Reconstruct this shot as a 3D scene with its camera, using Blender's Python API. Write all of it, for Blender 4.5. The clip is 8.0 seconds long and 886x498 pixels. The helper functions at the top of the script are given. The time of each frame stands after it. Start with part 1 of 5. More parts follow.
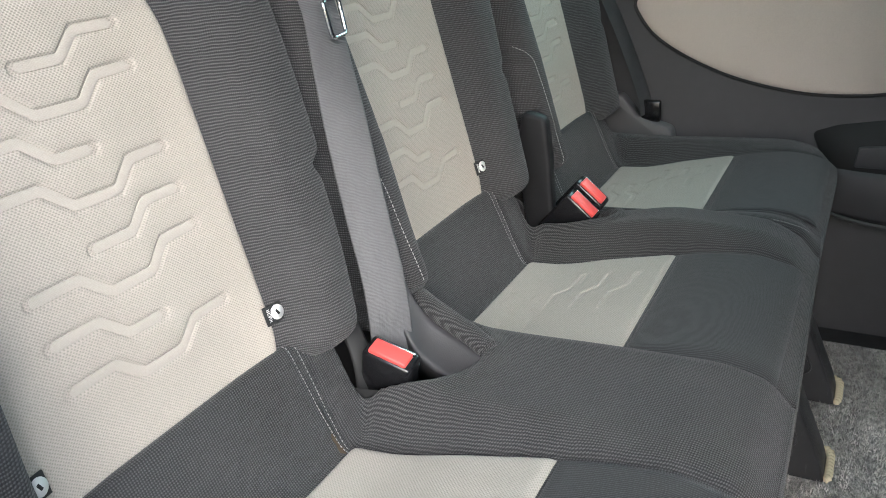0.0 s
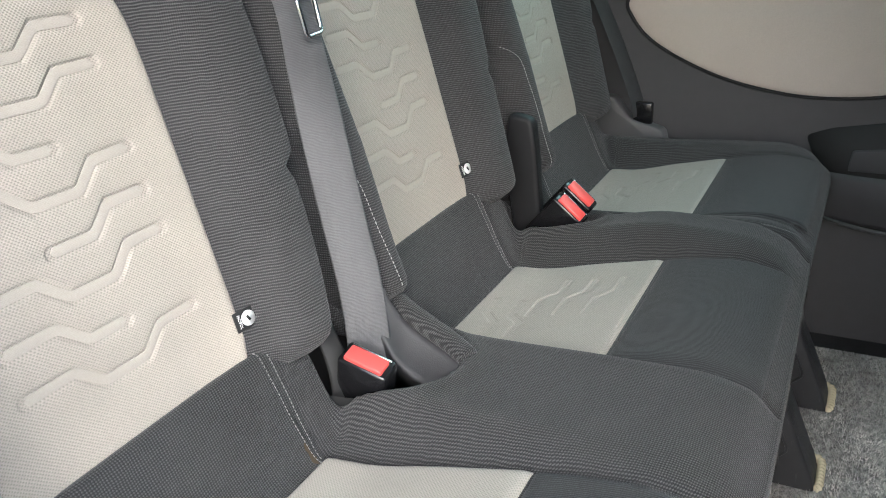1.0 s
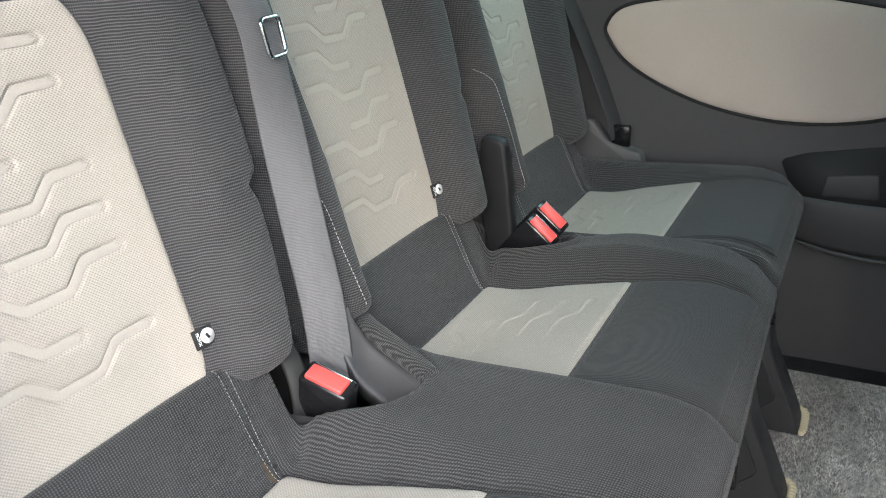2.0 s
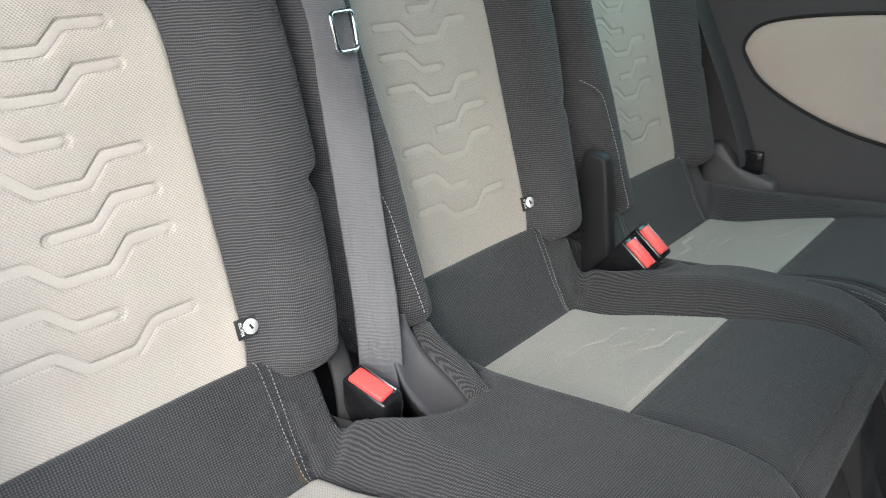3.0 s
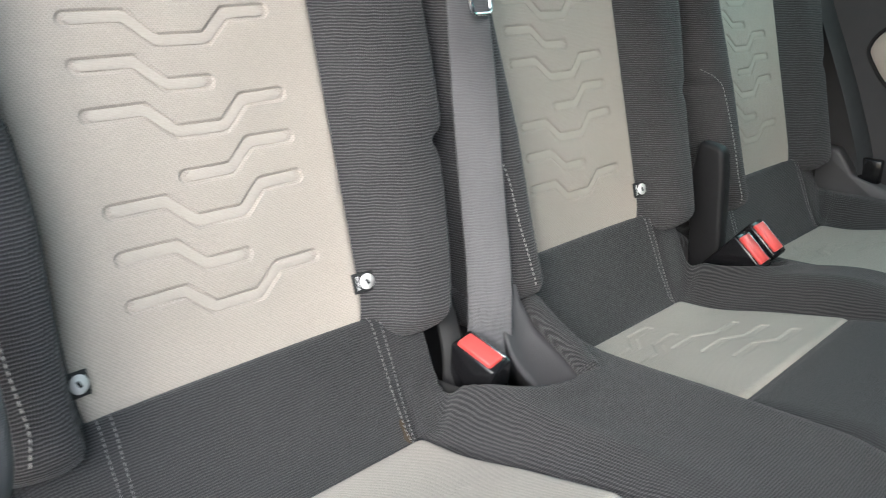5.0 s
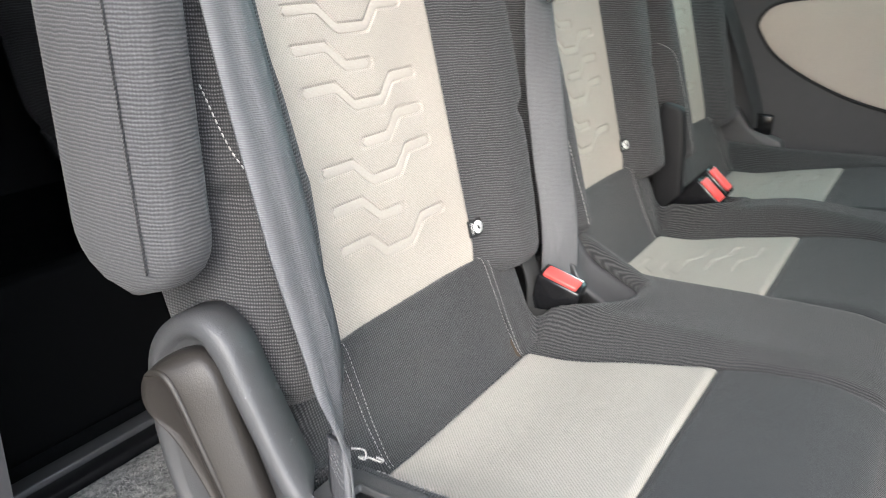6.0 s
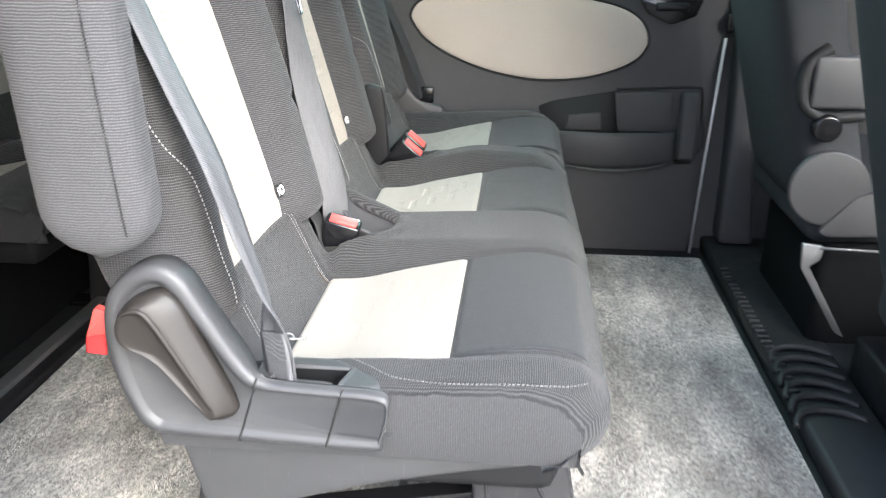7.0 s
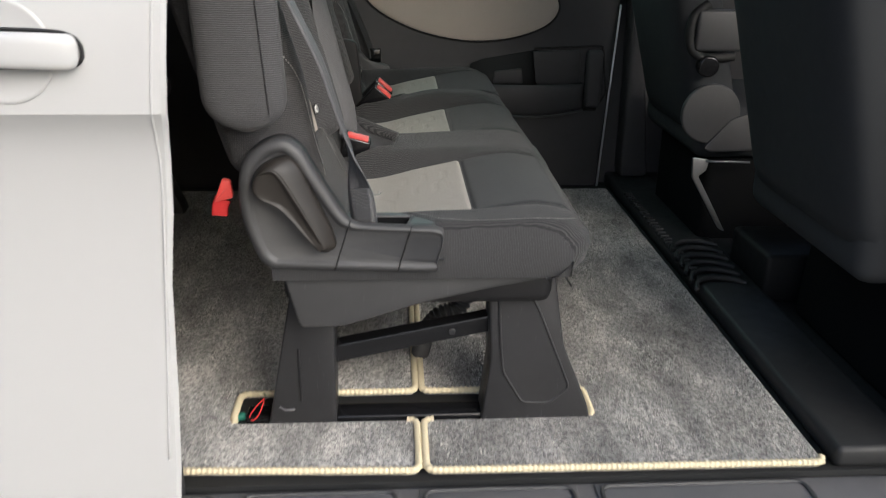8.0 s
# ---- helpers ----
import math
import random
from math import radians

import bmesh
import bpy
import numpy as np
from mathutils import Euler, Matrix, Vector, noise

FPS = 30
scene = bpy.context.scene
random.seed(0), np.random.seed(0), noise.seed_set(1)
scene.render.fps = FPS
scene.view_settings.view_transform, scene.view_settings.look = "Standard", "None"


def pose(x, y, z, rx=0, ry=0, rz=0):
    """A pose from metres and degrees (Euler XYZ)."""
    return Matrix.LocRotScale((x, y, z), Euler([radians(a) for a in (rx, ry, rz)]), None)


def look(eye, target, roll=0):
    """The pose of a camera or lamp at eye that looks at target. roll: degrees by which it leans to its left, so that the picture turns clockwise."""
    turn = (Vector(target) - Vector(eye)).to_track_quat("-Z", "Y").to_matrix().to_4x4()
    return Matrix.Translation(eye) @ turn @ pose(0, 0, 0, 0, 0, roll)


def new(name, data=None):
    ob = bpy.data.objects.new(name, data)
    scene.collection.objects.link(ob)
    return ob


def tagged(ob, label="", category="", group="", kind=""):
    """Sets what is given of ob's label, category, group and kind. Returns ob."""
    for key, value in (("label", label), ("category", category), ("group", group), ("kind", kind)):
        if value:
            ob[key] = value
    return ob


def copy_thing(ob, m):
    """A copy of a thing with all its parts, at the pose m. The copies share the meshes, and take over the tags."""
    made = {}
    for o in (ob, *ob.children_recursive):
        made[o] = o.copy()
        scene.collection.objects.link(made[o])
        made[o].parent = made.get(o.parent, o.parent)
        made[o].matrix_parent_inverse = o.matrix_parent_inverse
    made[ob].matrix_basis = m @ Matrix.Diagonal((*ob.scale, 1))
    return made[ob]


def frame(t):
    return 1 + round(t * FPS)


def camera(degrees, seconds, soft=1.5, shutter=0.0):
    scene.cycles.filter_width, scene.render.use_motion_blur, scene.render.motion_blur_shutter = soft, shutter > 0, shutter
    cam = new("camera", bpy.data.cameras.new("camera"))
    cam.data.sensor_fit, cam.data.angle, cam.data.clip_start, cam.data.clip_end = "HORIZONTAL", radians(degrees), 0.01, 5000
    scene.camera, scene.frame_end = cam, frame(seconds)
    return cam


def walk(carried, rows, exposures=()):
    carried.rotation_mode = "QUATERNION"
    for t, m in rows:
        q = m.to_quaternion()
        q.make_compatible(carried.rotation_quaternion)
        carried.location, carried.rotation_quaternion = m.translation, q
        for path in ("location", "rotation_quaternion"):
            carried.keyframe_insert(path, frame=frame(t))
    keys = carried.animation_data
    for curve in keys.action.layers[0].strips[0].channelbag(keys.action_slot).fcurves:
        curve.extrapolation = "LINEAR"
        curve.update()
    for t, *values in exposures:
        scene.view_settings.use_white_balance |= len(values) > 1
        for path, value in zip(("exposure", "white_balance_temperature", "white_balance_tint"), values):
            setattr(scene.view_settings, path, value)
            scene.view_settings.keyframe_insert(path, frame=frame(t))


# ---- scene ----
cam = camera(56.3, 8.0, 1.0, 0.3)
PATH = [
    (0, (0.501, 0.9, 0.872), (-0.375, 2.519, 0.09), -3.7),
    (0.5, (0.503, 0.912, 0.871), (-0.372, 2.531, 0.086), -3.6),
    (1, (0.511, 0.93, 0.866), (-0.365, 2.55, 0.085), -3.4),
    (1.5, (0.525, 0.938, 0.867), (-0.344, 2.573, 0.111), -2.9),
    (1.7, (0.53, 0.939, 0.868), (-0.324, 2.586, 0.119), -2.4),
    (2.8, (0.598, 0.98, 0.853), (-0.502, 2.504, 0.17), -2.5),
    (3, (0.607, 1.022, 0.842), (-0.581, 2.478, 0.157), -1.7),
    (3.5, (0.634, 1.102, 0.813), (-0.623, 2.501, 0.134), -0.4),
    (4, (0.645, 1.111, 0.811), (-0.619, 2.502, 0.128), -0.1),
    (4.5, (0.609, 1.067, 0.798), (-0.683, 2.438, 0.125), -0.1),
    (4.8, (0.588, 1.022, 0.802), (-0.717, 2.379, 0.127), 0.5),
    (5, (0.578, 0.986, 0.798), (-0.746, 2.332, 0.139), 0.4),
    (5.2, (0.548, 0.928, 0.799), (-0.767, 2.281, 0.135), 0.7),
    (6.3, (0.432, 0.559, 0.83), (-0.287, 2.281, 0.109), 0.2),
    (6.5, (0.438, 0.478, 0.841), (-0.091, 2.264, 0.114), -0.2),
    (6.7, (0.429, 0.408, 0.861), (0.042, 2.231, 0.138), -0.3),
    (7, (0.363, 0.296, 0.874), (0.184, 2.152, 0.15), 0.0),
    (7.2, (0.288, 0.215, 0.875), (0.244, 2.073, 0.137), 0.6),
    (7.5, (0.206, 0.079, 0.881), (0.287, 1.938, 0.15), 0.1),
    (7.7, (0.178, 0.004, 0.868), (0.293, 1.862, 0.137), 0.2),
    (8, (0.155, -0.14, 0.848), (0.27, 1.715, 0.11), 0.7),
]
walk(cam, [(t, look(eye, target, roll)) for t, eye, target, roll in PATH],
     exposures=[(t, e, k, 8) for t, e, k in ((0.0, 1.33, 5450), (1.0, 1.36, 5450), (1.5, 1.50, 5450), (3.0, 1.37, 5400), (3.5, 1.43, 5350), (4.0, 1.60, 5350), (4.5, 1.44, 5350), (5.0, 1.28, 5450), (5.2, 1.28, 5550), (6.5, 1.92, 5550), (7.0, 2.27, 5500), (7.2, 2.3, 5550), (7.5, 2.05, 5550), (7.7, 1.45, 5800), (8.0, 0.41, 5800))])


# ---- world and light ----
world = bpy.data.worlds.new("overcast_sky")
scene.world = world
world.use_nodes = True
_wn = world.node_tree
_sky = _wn.nodes.new("ShaderNodeTexSky")
_sky.sky_type = "NISHITA"
_sky.sun_disc = False
_sky.sun_elevation, _sky.sun_rotation = radians(34), radians(151)
_sky.air_density, _sky.dust_density, _sky.ozone_density = 1.0, 6.0, 1.0
_wn.links.new(_sky.outputs[0], _wn.nodes["Background"].inputs[0])
_wn.nodes["Background"].inputs[1].default_value = 0.16
_sun = new("sun", bpy.data.lights.new("sun", "SUN"))
_sun.data.energy, _sun.data.angle, _sun.data.color = 0.95, radians(40), (1.0, 0.985, 0.965)
_sun.matrix_world = look((2.5, -0.9, 2.4), (0.0, 1.4, 0.6))
_pane = new("window_daylight", bpy.data.lights.new("window_daylight", "AREA"))
_pane.data.shape, _pane.data.size, _pane.data.size_y = "RECTANGLE", 0.80, 0.40
_pane.data.energy, _pane.data.color = 1.9, (0.74, 1.0, 0.85)
_pane.matrix_world = look((0.375, 2.62, 1.16), (0.3, 1.6, 0.6))


# ---- materials ----
def mat(name, colour, rough=0.6, metal=0.0, sheen=0.0, coat=0.0, spec=0.5):
    m = bpy.data.materials.new(name)
    m.use_nodes = True
    b = m.node_tree.nodes["Principled BSDF"]
    b.inputs["Base Color"].default_value = (*colour, 1)
    b.inputs["Roughness"].default_value = rough
    b.inputs["Metallic"].default_value = metal
    b.inputs["Sheen Weight"].default_value = sheen
    b.inputs["Coat Weight"].default_value = coat
    b.inputs["Specular IOR Level"].default_value = spec
    return m


class Net:
    """A small helper for node trees: coordinates, noise, mixing and bump."""

    def __init__(self, m):
        self.t = m.node_tree
        self.b = self.t.nodes["Principled BSDF"]
        self.co = self.t.nodes.new("ShaderNodeTexCoord").outputs["Object"]

    def node(self, kind, **ins):
        n = self.t.nodes.new(kind)
        for k, v in ins.items():
            self.put(n.inputs[k], v)
        return n

    def put(self, socket, v):
        if isinstance(v, bpy.types.NodeSocket):
            self.t.links.new(v, socket)
        else:
            socket.default_value = v

    def noise(self, scale, detail=4.0, rough=0.55, stretch=None):
        co = self.co
        if stretch:
            mp = self.node("ShaderNodeMapping")
            mp.inputs["Scale"].default_value = stretch
            self.t.links.new(self.co, mp.inputs["Vector"])
            co = mp.outputs[0]
        n = self.node("ShaderNodeTexNoise")
        n.inputs["Scale"].default_value, n.inputs["Detail"].default_value, n.inputs["Roughness"].default_value = scale, detail, rough
        self.t.links.new(co, n.inputs["Vector"])
        return n.outputs["Fac"]

    def math(self, op, a, b=0.0, c=0.0):
        n = self.t.nodes.new("ShaderNodeMath")
        n.operation = op
        self.put(n.inputs[0], a), self.put(n.inputs[1], b), self.put(n.inputs[2], c)
        return n.outputs[0]

    def axis(self, k):
        n = self.t.nodes.new("ShaderNodeSeparateXYZ")
        self.t.links.new(self.co, n.inputs[0])
        return n.outputs[k]

    def wave(self, axis, pitch, lean=0.0, towards=2):
        """0 to 1, once every pitch metres along an axis, which may lean towards another."""
        at = self.math("MULTIPLY_ADD", self.axis(towards), -lean, self.axis(axis)) if lean else self.axis(axis)
        at = self.math("MULTIPLY_ADD", self.noise(55.0, 2.0), 0.0032, at)
        return self.math("MULTIPLY_ADD", self.math("SINE", self.math("MULTIPLY", at, 6.28318 / pitch)), 0.5, 0.5)

    def ramp(self, fac, stops):
        r = self.t.nodes.new("ShaderNodeValToRGB")
        e = r.color_ramp.elements
        while len(e) < len(stops):
            e.new(0.5)
        for x, (p, c) in zip(e, stops):
            x.position, x.color = p, (*c, 1)
        self.put(r.inputs[0], fac)
        return r.outputs[0]

    def mix(self, fac, a, b, how="MIX"):
        n = self.t.nodes.new("ShaderNodeMix")
        n.data_type, n.blend_type = "RGBA", how
        self.put(n.inputs[0], fac)
        self.put(n.inputs[6], a if isinstance(a, bpy.types.NodeSocket) else (*a, 1))
        self.put(n.inputs[7], b if isinstance(b, bpy.types.NodeSocket) else (*b, 1))
        return n.outputs[2]

    def colour(self, v):
        self.put(self.b.inputs["Base Color"], v)

    def rough(self, fac, lo, hi):
        self.put(self.b.inputs["Roughness"], self.math("MULTIPLY_ADD", fac, hi - lo, lo))

    def bump(self, height, dist, strength=1.0):
        n = self.t.nodes.new("ShaderNodeBump")
        n.inputs["Distance"].default_value, n.inputs["Strength"].default_value = dist, strength
        self.put(n.inputs["Height"], height)
        if self.b.inputs["Normal"].is_linked:
            self.t.links.new(self.b.inputs["Normal"].links[0].from_socket, n.inputs["Normal"])
        self.t.links.new(n.outputs[0], self.b.inputs["Normal"])


def woven(name, lo, hi, across, up, pa, pu, bump=0.0006, ribs=0.7, sheen=0.08, cut=(0.12, 0.75), mesh=False, lean=0.0, towards=2, grain=0.55):
    """Upholstery cloth: threads at pitch pa along one axis and pu along the other, with soft wear at a larger scale."""
    m = mat(name, hi, 0.9, sheen=sheen, spec=0.15)
    n = Net(m)
    if mesh:
        a, u = n.math("MULTIPLY", n.axis(across), 6.28318 / pa), n.math("MULTIPLY", n.axis(up), 6.28318 / pu)
        both = n.math("ADD", n.math("SINE", n.math("ADD", a, u)), n.math("SINE", n.math("SUBTRACT", a, u)))
        cloth = n.math("MULTIPLY_ADD", both, 0.25, 0.5)
    else:
        wa, wu = n.wave(across, pa, lean, towards), n.wave(up, pu)
        cloth = n.math("MULTIPLY_ADD", wa, 1.0 - ribs, n.math("MULTIPLY", wu, ribs))
    wear = n.noise(9.0, 3.0)
    fine = n.ramp(n.noise(620.0, 2.0, 0.6), [(0.36, (0, 0, 0)), (0.64, (1, 1, 1))])
    col = n.ramp(cloth, [(cut[0], lo), (cut[1], hi)])
    col = n.mix(n.math("MULTIPLY", wear, 0.5), col, tuple(0.72 * v for v in hi))
    col = n.mix(n.math("MULTIPLY", fine, grain), col, tuple(0.42 * v for v in hi))
    n.colour(col)
    n.bump(cloth, bump)
    n.bump(n.noise(28.0, 2.0), 0.0015, 0.5)
    return m


X, Y, Z = 0, 1, 2
DARK_LO, DARK_HI = (0.002, 0.002, 0.003), (0.096, 0.096, 0.097)
cloth_back = woven("charcoal_ribbed_cloth_upright", DARK_LO, (0.132, 0.130, 0.132), Y, Z, 0.0024, 0.0028, ribs=0.62, sheen=0.10, cut=(0.48, 0.90), lean=-0.75, towards=X, grain=0.45)
cloth_arm = woven("charcoal_ribbed_cloth_armrest", (0.034, 0.034, 0.035), (0.116, 0.115, 0.117), X, Z, 0.0024, 0.0029, 0.0004, ribs=0.85, cut=(0.0, 1.0))
cloth_seat = woven("charcoal_ribbed_cloth_flat", DARK_LO, DARK_HI, X, Y, 0.0026, 0.0028, ribs=0.52, sheen=0.10, cut=(0.44, 0.82), lean=0.75, grain=0.45)
cloth_side = woven("charcoal_ribbed_cloth_side", (0.045, 0.045, 0.046), (0.074, 0.074, 0.076), Z, X, 0.0024, 0.0026, 0.0002, ribs=0.8, cut=(0.0, 1.25))
cloth_smooth = woven("charcoal_ribbed_cloth_front", (0.010, 0.011, 0.012), (0.074, 0.077, 0.079), X, Y, 0.0024, 0.0026, 0.0003, ribs=0.8, cut=(0.15, 1.0), grain=0.65)
beige_back = woven("beige_mesh_cloth_upright", (0.28, 0.251, 0.217), (0.445, 0.402, 0.350), Y, Z, 0.0036, 0.0032, 0.0004, cut=(0.12, 0.50), mesh=True, grain=0.22)
beige_seat = woven("beige_mesh_cloth_flat", (0.255, 0.235, 0.204), (0.405, 0.379, 0.339), X, Y, 0.0034, 0.0036, 0.0003, cut=(0.12, 0.50), mesh=True, grain=0.22)
beige_line = woven("beige_welded_line", (0.41, 0.373, 0.325), (0.45, 0.410, 0.358), Y, Z, 0.0012, 0.0012, 0.0001, grain=0.15)


def plastic(name, colour, rough=0.5, grain=0.0004, scale=900.0, dust=0.15, spec=0.5, specks=False):
    m = mat(name, colour, rough, spec=spec)
    n = Net(m)
    soil = n.noise(14.0, 5.0, 0.65)
    col = n.mix(n.math("MULTIPLY", soil, dust), colour, tuple(min(1, 0.08 + 1.5 * v) for v in colour))
    if specks:
        col = n.mix(n.ramp(n.noise(210.0, 2.0, 0.5), [(0.735, (0, 0, 0)), (0.79, (1, 1, 1))]), col, tuple(min(1, 0.05 + 1.5 * v) for v in colour))
        col = n.mix(n.ramp(n.noise(60.0, 5.0, 0.7, (3.0, 1.0, 0.35)), [(0.63, (0, 0, 0)), (0.72, (0.5, 0.5, 0.5))]), col, tuple(min(1, 0.06 + 1.4 * v) for v in colour))
    n.colour(col)
    n.rough(n.noise(40.0, 4.0), rough - 0.1, rough + 0.14)
    n.bump(n.noise(scale, 2.0), grain, 0.6)
    return m


grey_plastic = plastic("grey_grained_plastic", (0.042, 0.042, 0.043), 0.46, specks=True)
black_plastic = plastic("black_plastic", (0.011, 0.011, 0.012), 0.46, dust=0.05, spec=0.32)
pale_trim = plastic("pale_grey_trim_plastic", (0.085, 0.085, 0.088), 0.5)
sill_plastic = plastic("grey_sill_plastic", (0.10, 0.10, 0.105), 0.45)
dark_trim = plastic("charcoal_door_plastic", (0.041, 0.041, 0.043), 0.55, dust=0.1)
leg_plastic = plastic("dark_grey_leg_plastic", (0.018, 0.018, 0.0195), 0.42, specks=True)
brown_lever = plastic("brown_grey_lever_plastic", (0.022, 0.019, 0.016), 0.42, dust=0.05, spec=0.35)
black_gloss = mat("black_gloss_plastic", (0.01, 0.01, 0.011), 0.2)
red_plastic = mat("red_button_plastic", (0.72, 0.085, 0.075), 0.32)
chrome = mat("chrome", (0.75, 0.76, 0.78), 0.14, 1.0)
steel = plastic("worn_steel", (0.30, 0.30, 0.30), 0.4)
steel.node_tree.nodes["Principled BSDF"].inputs["Metallic"].default_value = 0.8
bright_strip = mat("bright_aluminium_strip", (0.62, 0.62, 0.63), 0.38, 0.3)
thread_grey = mat("grey_thread", (0.26, 0.255, 0.245), 0.85)
thread_dull = mat("dull_grey_thread", (0.15, 0.15, 0.15), 0.85)
thread = mat("pale_thread", (0.40, 0.39, 0.37), 0.8)
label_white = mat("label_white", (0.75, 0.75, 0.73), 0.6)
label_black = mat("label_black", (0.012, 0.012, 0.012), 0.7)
rust = plastic("rusty_stain", (0.048, 0.034, 0.020), 0.9, 0.0006, 700.0, 0.3, 0.1)
green_plastic = mat("green_plug_plastic", (0.02, 0.16, 0.11), 0.5)
# near-black for seat bases, and for shade painted into the anchor well
matte_shade_black = mat("matte_shade_black", (0.008, 0.0083, 0.0087), 0.95, spec=0.08)
red_cord = mat("red_cord", (0.6, 0.03, 0.03), 0.7)
headliner = woven("grey_headliner", (0.20, 0.20, 0.195), (0.26, 0.26, 0.25), X, Y, 0.002, 0.002, 0.0002, grain=0.15)
front_cloth = plastic("front_seat_dark_cloth", (0.036, 0.038, 0.040), 0.9, 0.0005, 700.0, 0.06, 0.15)
rubber = plastic("black_rubber_mat", (0.019, 0.0197, 0.0204), 0.5, 0.0004, 500.0, 0.06, 0.32)


def webbing_cloth():
    m = mat("grey_webbing", (0.13, 0.13, 0.135), 0.55, spec=0.35)
    n = Net(m)
    w = n.wave(Z, 0.0015)
    n.colour(n.mix(n.math("MULTIPLY", n.noise(26.0, 4.0, 0.6, (2.0, 2.0, 0.6)), 0.7), n.ramp(w, [(0.1, (0.09, 0.09, 0.093)), (0.8, (0.135, 0.135, 0.14))]), (0.07, 0.07, 0.073)))
    n.bump(w, 0.0002)
    n.bump(n.noise(30.0, 3.0, 0.5, (2.2, 2.2, 0.5)), 0.004, 0.6)
    return m


webbing = webbing_cloth()
webbing_dark = plastic("black_webbing", (0.03, 0.031, 0.032), 0.6)


def carpet_pile(name="grey_carpet_pile", per_tuft=False):
    m = mat(name, (0.3, 0.3, 0.3), 0.95, sheen=0.3, spec=0.1)
    n = Net(m)
    big = n.noise(5.2, 5.0, 0.58, (1.5, 0.5, 1.0))
    if per_tuft:
        tuft = n.t.nodes.new("ShaderNodeNewGeometry").outputs["Random Per Island"]
    else:
        tuft = n.noise(230.0, 3.0, 0.7)
    clump = n.ramp(n.noise(130.0, 3.0, 0.7, (1.0, 0.6, 1.0)), [(0.36, (0, 0, 0)), (0.64, (1, 1, 1))])
    pick = n.math("MULTIPLY_ADD", tuft, 0.45, n.math("MULTIPLY", clump, 0.55))
    mottle = n.noise(24.0, 4.0, 0.7, (1.0, 0.45, 1.0))
    big = n.math("MULTIPLY_ADD", mottle, 0.38, n.math("MULTIPLY", big, 0.62))
    col = n.ramp(big, [(0.38, (0.22, 0.214, 0.20)), (0.50, (0.44, 0.428, 0.40)), (0.60, (0.80, 0.775, 0.72))])
    n.colour(n.mix(n.ramp(pick, [(0.28, (0, 0, 0)), (0.66, (1, 1, 1))]), n.mix(0.68, col, (0.035, 0.035, 0.036)), col))
    if not per_tuft:
        n.bump(tuft, 0.004)
    return m


carpet = carpet_pile()
tuft_fibre = carpet_pile("grey_carpet_fibre", True)
cream_edge = plastic("cream_stitched_binding", (0.62, 0.54, 0.36), 0.8, 0.0006, 600.0)


def car_paint():
    m = mat("white_car_paint", (0.50, 0.50, 0.49), 0.25, coat=0.5)
    n = Net(m)
    n.colour(n.mix(n.math("MULTIPLY", n.noise(6.0, 5.0), 0.2), (0.50, 0.50, 0.49), (0.44, 0.436, 0.424)))
    return m


white_paint = car_paint()
grey_paint = mat("door_seam_paint", (0.5, 0.5, 0.49), 0.4)


def oval_cloth():
    m = mat("beige_door_cloth", (0.50, 0.45, 0.39), 0.9, sheen=0.15, spec=0.2)
    n = Net(m)
    col = n.mix(n.math("MULTIPLY", n.noise(7.0, 5.0, 0.6), 0.6), (0.62, 0.565, 0.50), (0.50, 0.45, 0.39))
    col = n.mix(n.math("MULTIPLY", n.noise(500.0, 2.0), 0.4), col, (0.36, 0.32, 0.27))
    n.colour(col)
    n.bump(n.noise(500.0, 2.0), 0.0005)
    return m


beige_door = oval_cloth()


def tinted_glass():
    m = mat("green_tinted_glass", (0.55, 0.75, 0.66), 0.0)
    b = m.node_tree.nodes["Principled BSDF"]
    b.inputs["Transmission Weight"].default_value = 1.0
    b.inputs["IOR"].default_value = 1.05
    return m


glass = tinted_glass()


def asphalt():
    m = mat("grey_paving", (0.2, 0.2, 0.195), 0.9)
    n = Net(m)
    n.colour(n.mix(n.noise(120.0, 4.0), n.mix(n.noise(1.5, 5.0), (0.07, 0.07, 0.069), (0.13, 0.128, 0.124)), (0.09, 0.09, 0.088)))
    n.bump(n.noise(150.0, 4.0), 0.004)
    return m


paving = asphalt()

# ---- building helpers ----
ORIGIN = {}


def thing(name, at, label, category, group="", kind=""):
    ob = new(name)
    ob.empty_display_size = 0.05
    ob.location = at
    ORIGIN[ob] = Vector(at)
    return tagged(ob, label, category, group, kind)


def finish(bm, material, smooth=True):
    me = bpy.data.meshes.new("mesh")
    bmesh.ops.recalc_face_normals(bm, faces=bm.faces)
    for f in bm.faces:
        f.smooth = smooth
    bm.to_mesh(me)
    bm.free()
    me.materials.append(material)
    return me


def part(name, bm, material, parent, label="", smooth=True):
    """One mesh under a thing or a part; bm is in world places."""
    o = ORIGIN[parent]
    bmesh.ops.translate(bm, verts=bm.verts, vec=-o)
    ob = new(name, finish(bm, material, smooth))
    ob.parent = parent
    ORIGIN[ob] = o
    return tagged(ob, label)


def solo(name, bm, material, label, category="", kind="", group="", smooth=True, at=(0, 0, 0)):
    """A thing that is a single mesh."""
    bmesh.ops.translate(bm, verts=bm.verts, vec=-Vector(at))
    ob = new(name, finish(bm, material, smooth))
    ob.location = at
    ORIGIN[ob] = Vector(at)
    return tagged(ob, label, category, group, kind)


def sharp(ob, degrees=35):
    """Keeps hard edges hard under smooth shading."""
    me = ob.data
    me.shade_smooth()
    me.set_sharp_from_angle(angle=radians(degrees))
    return ob


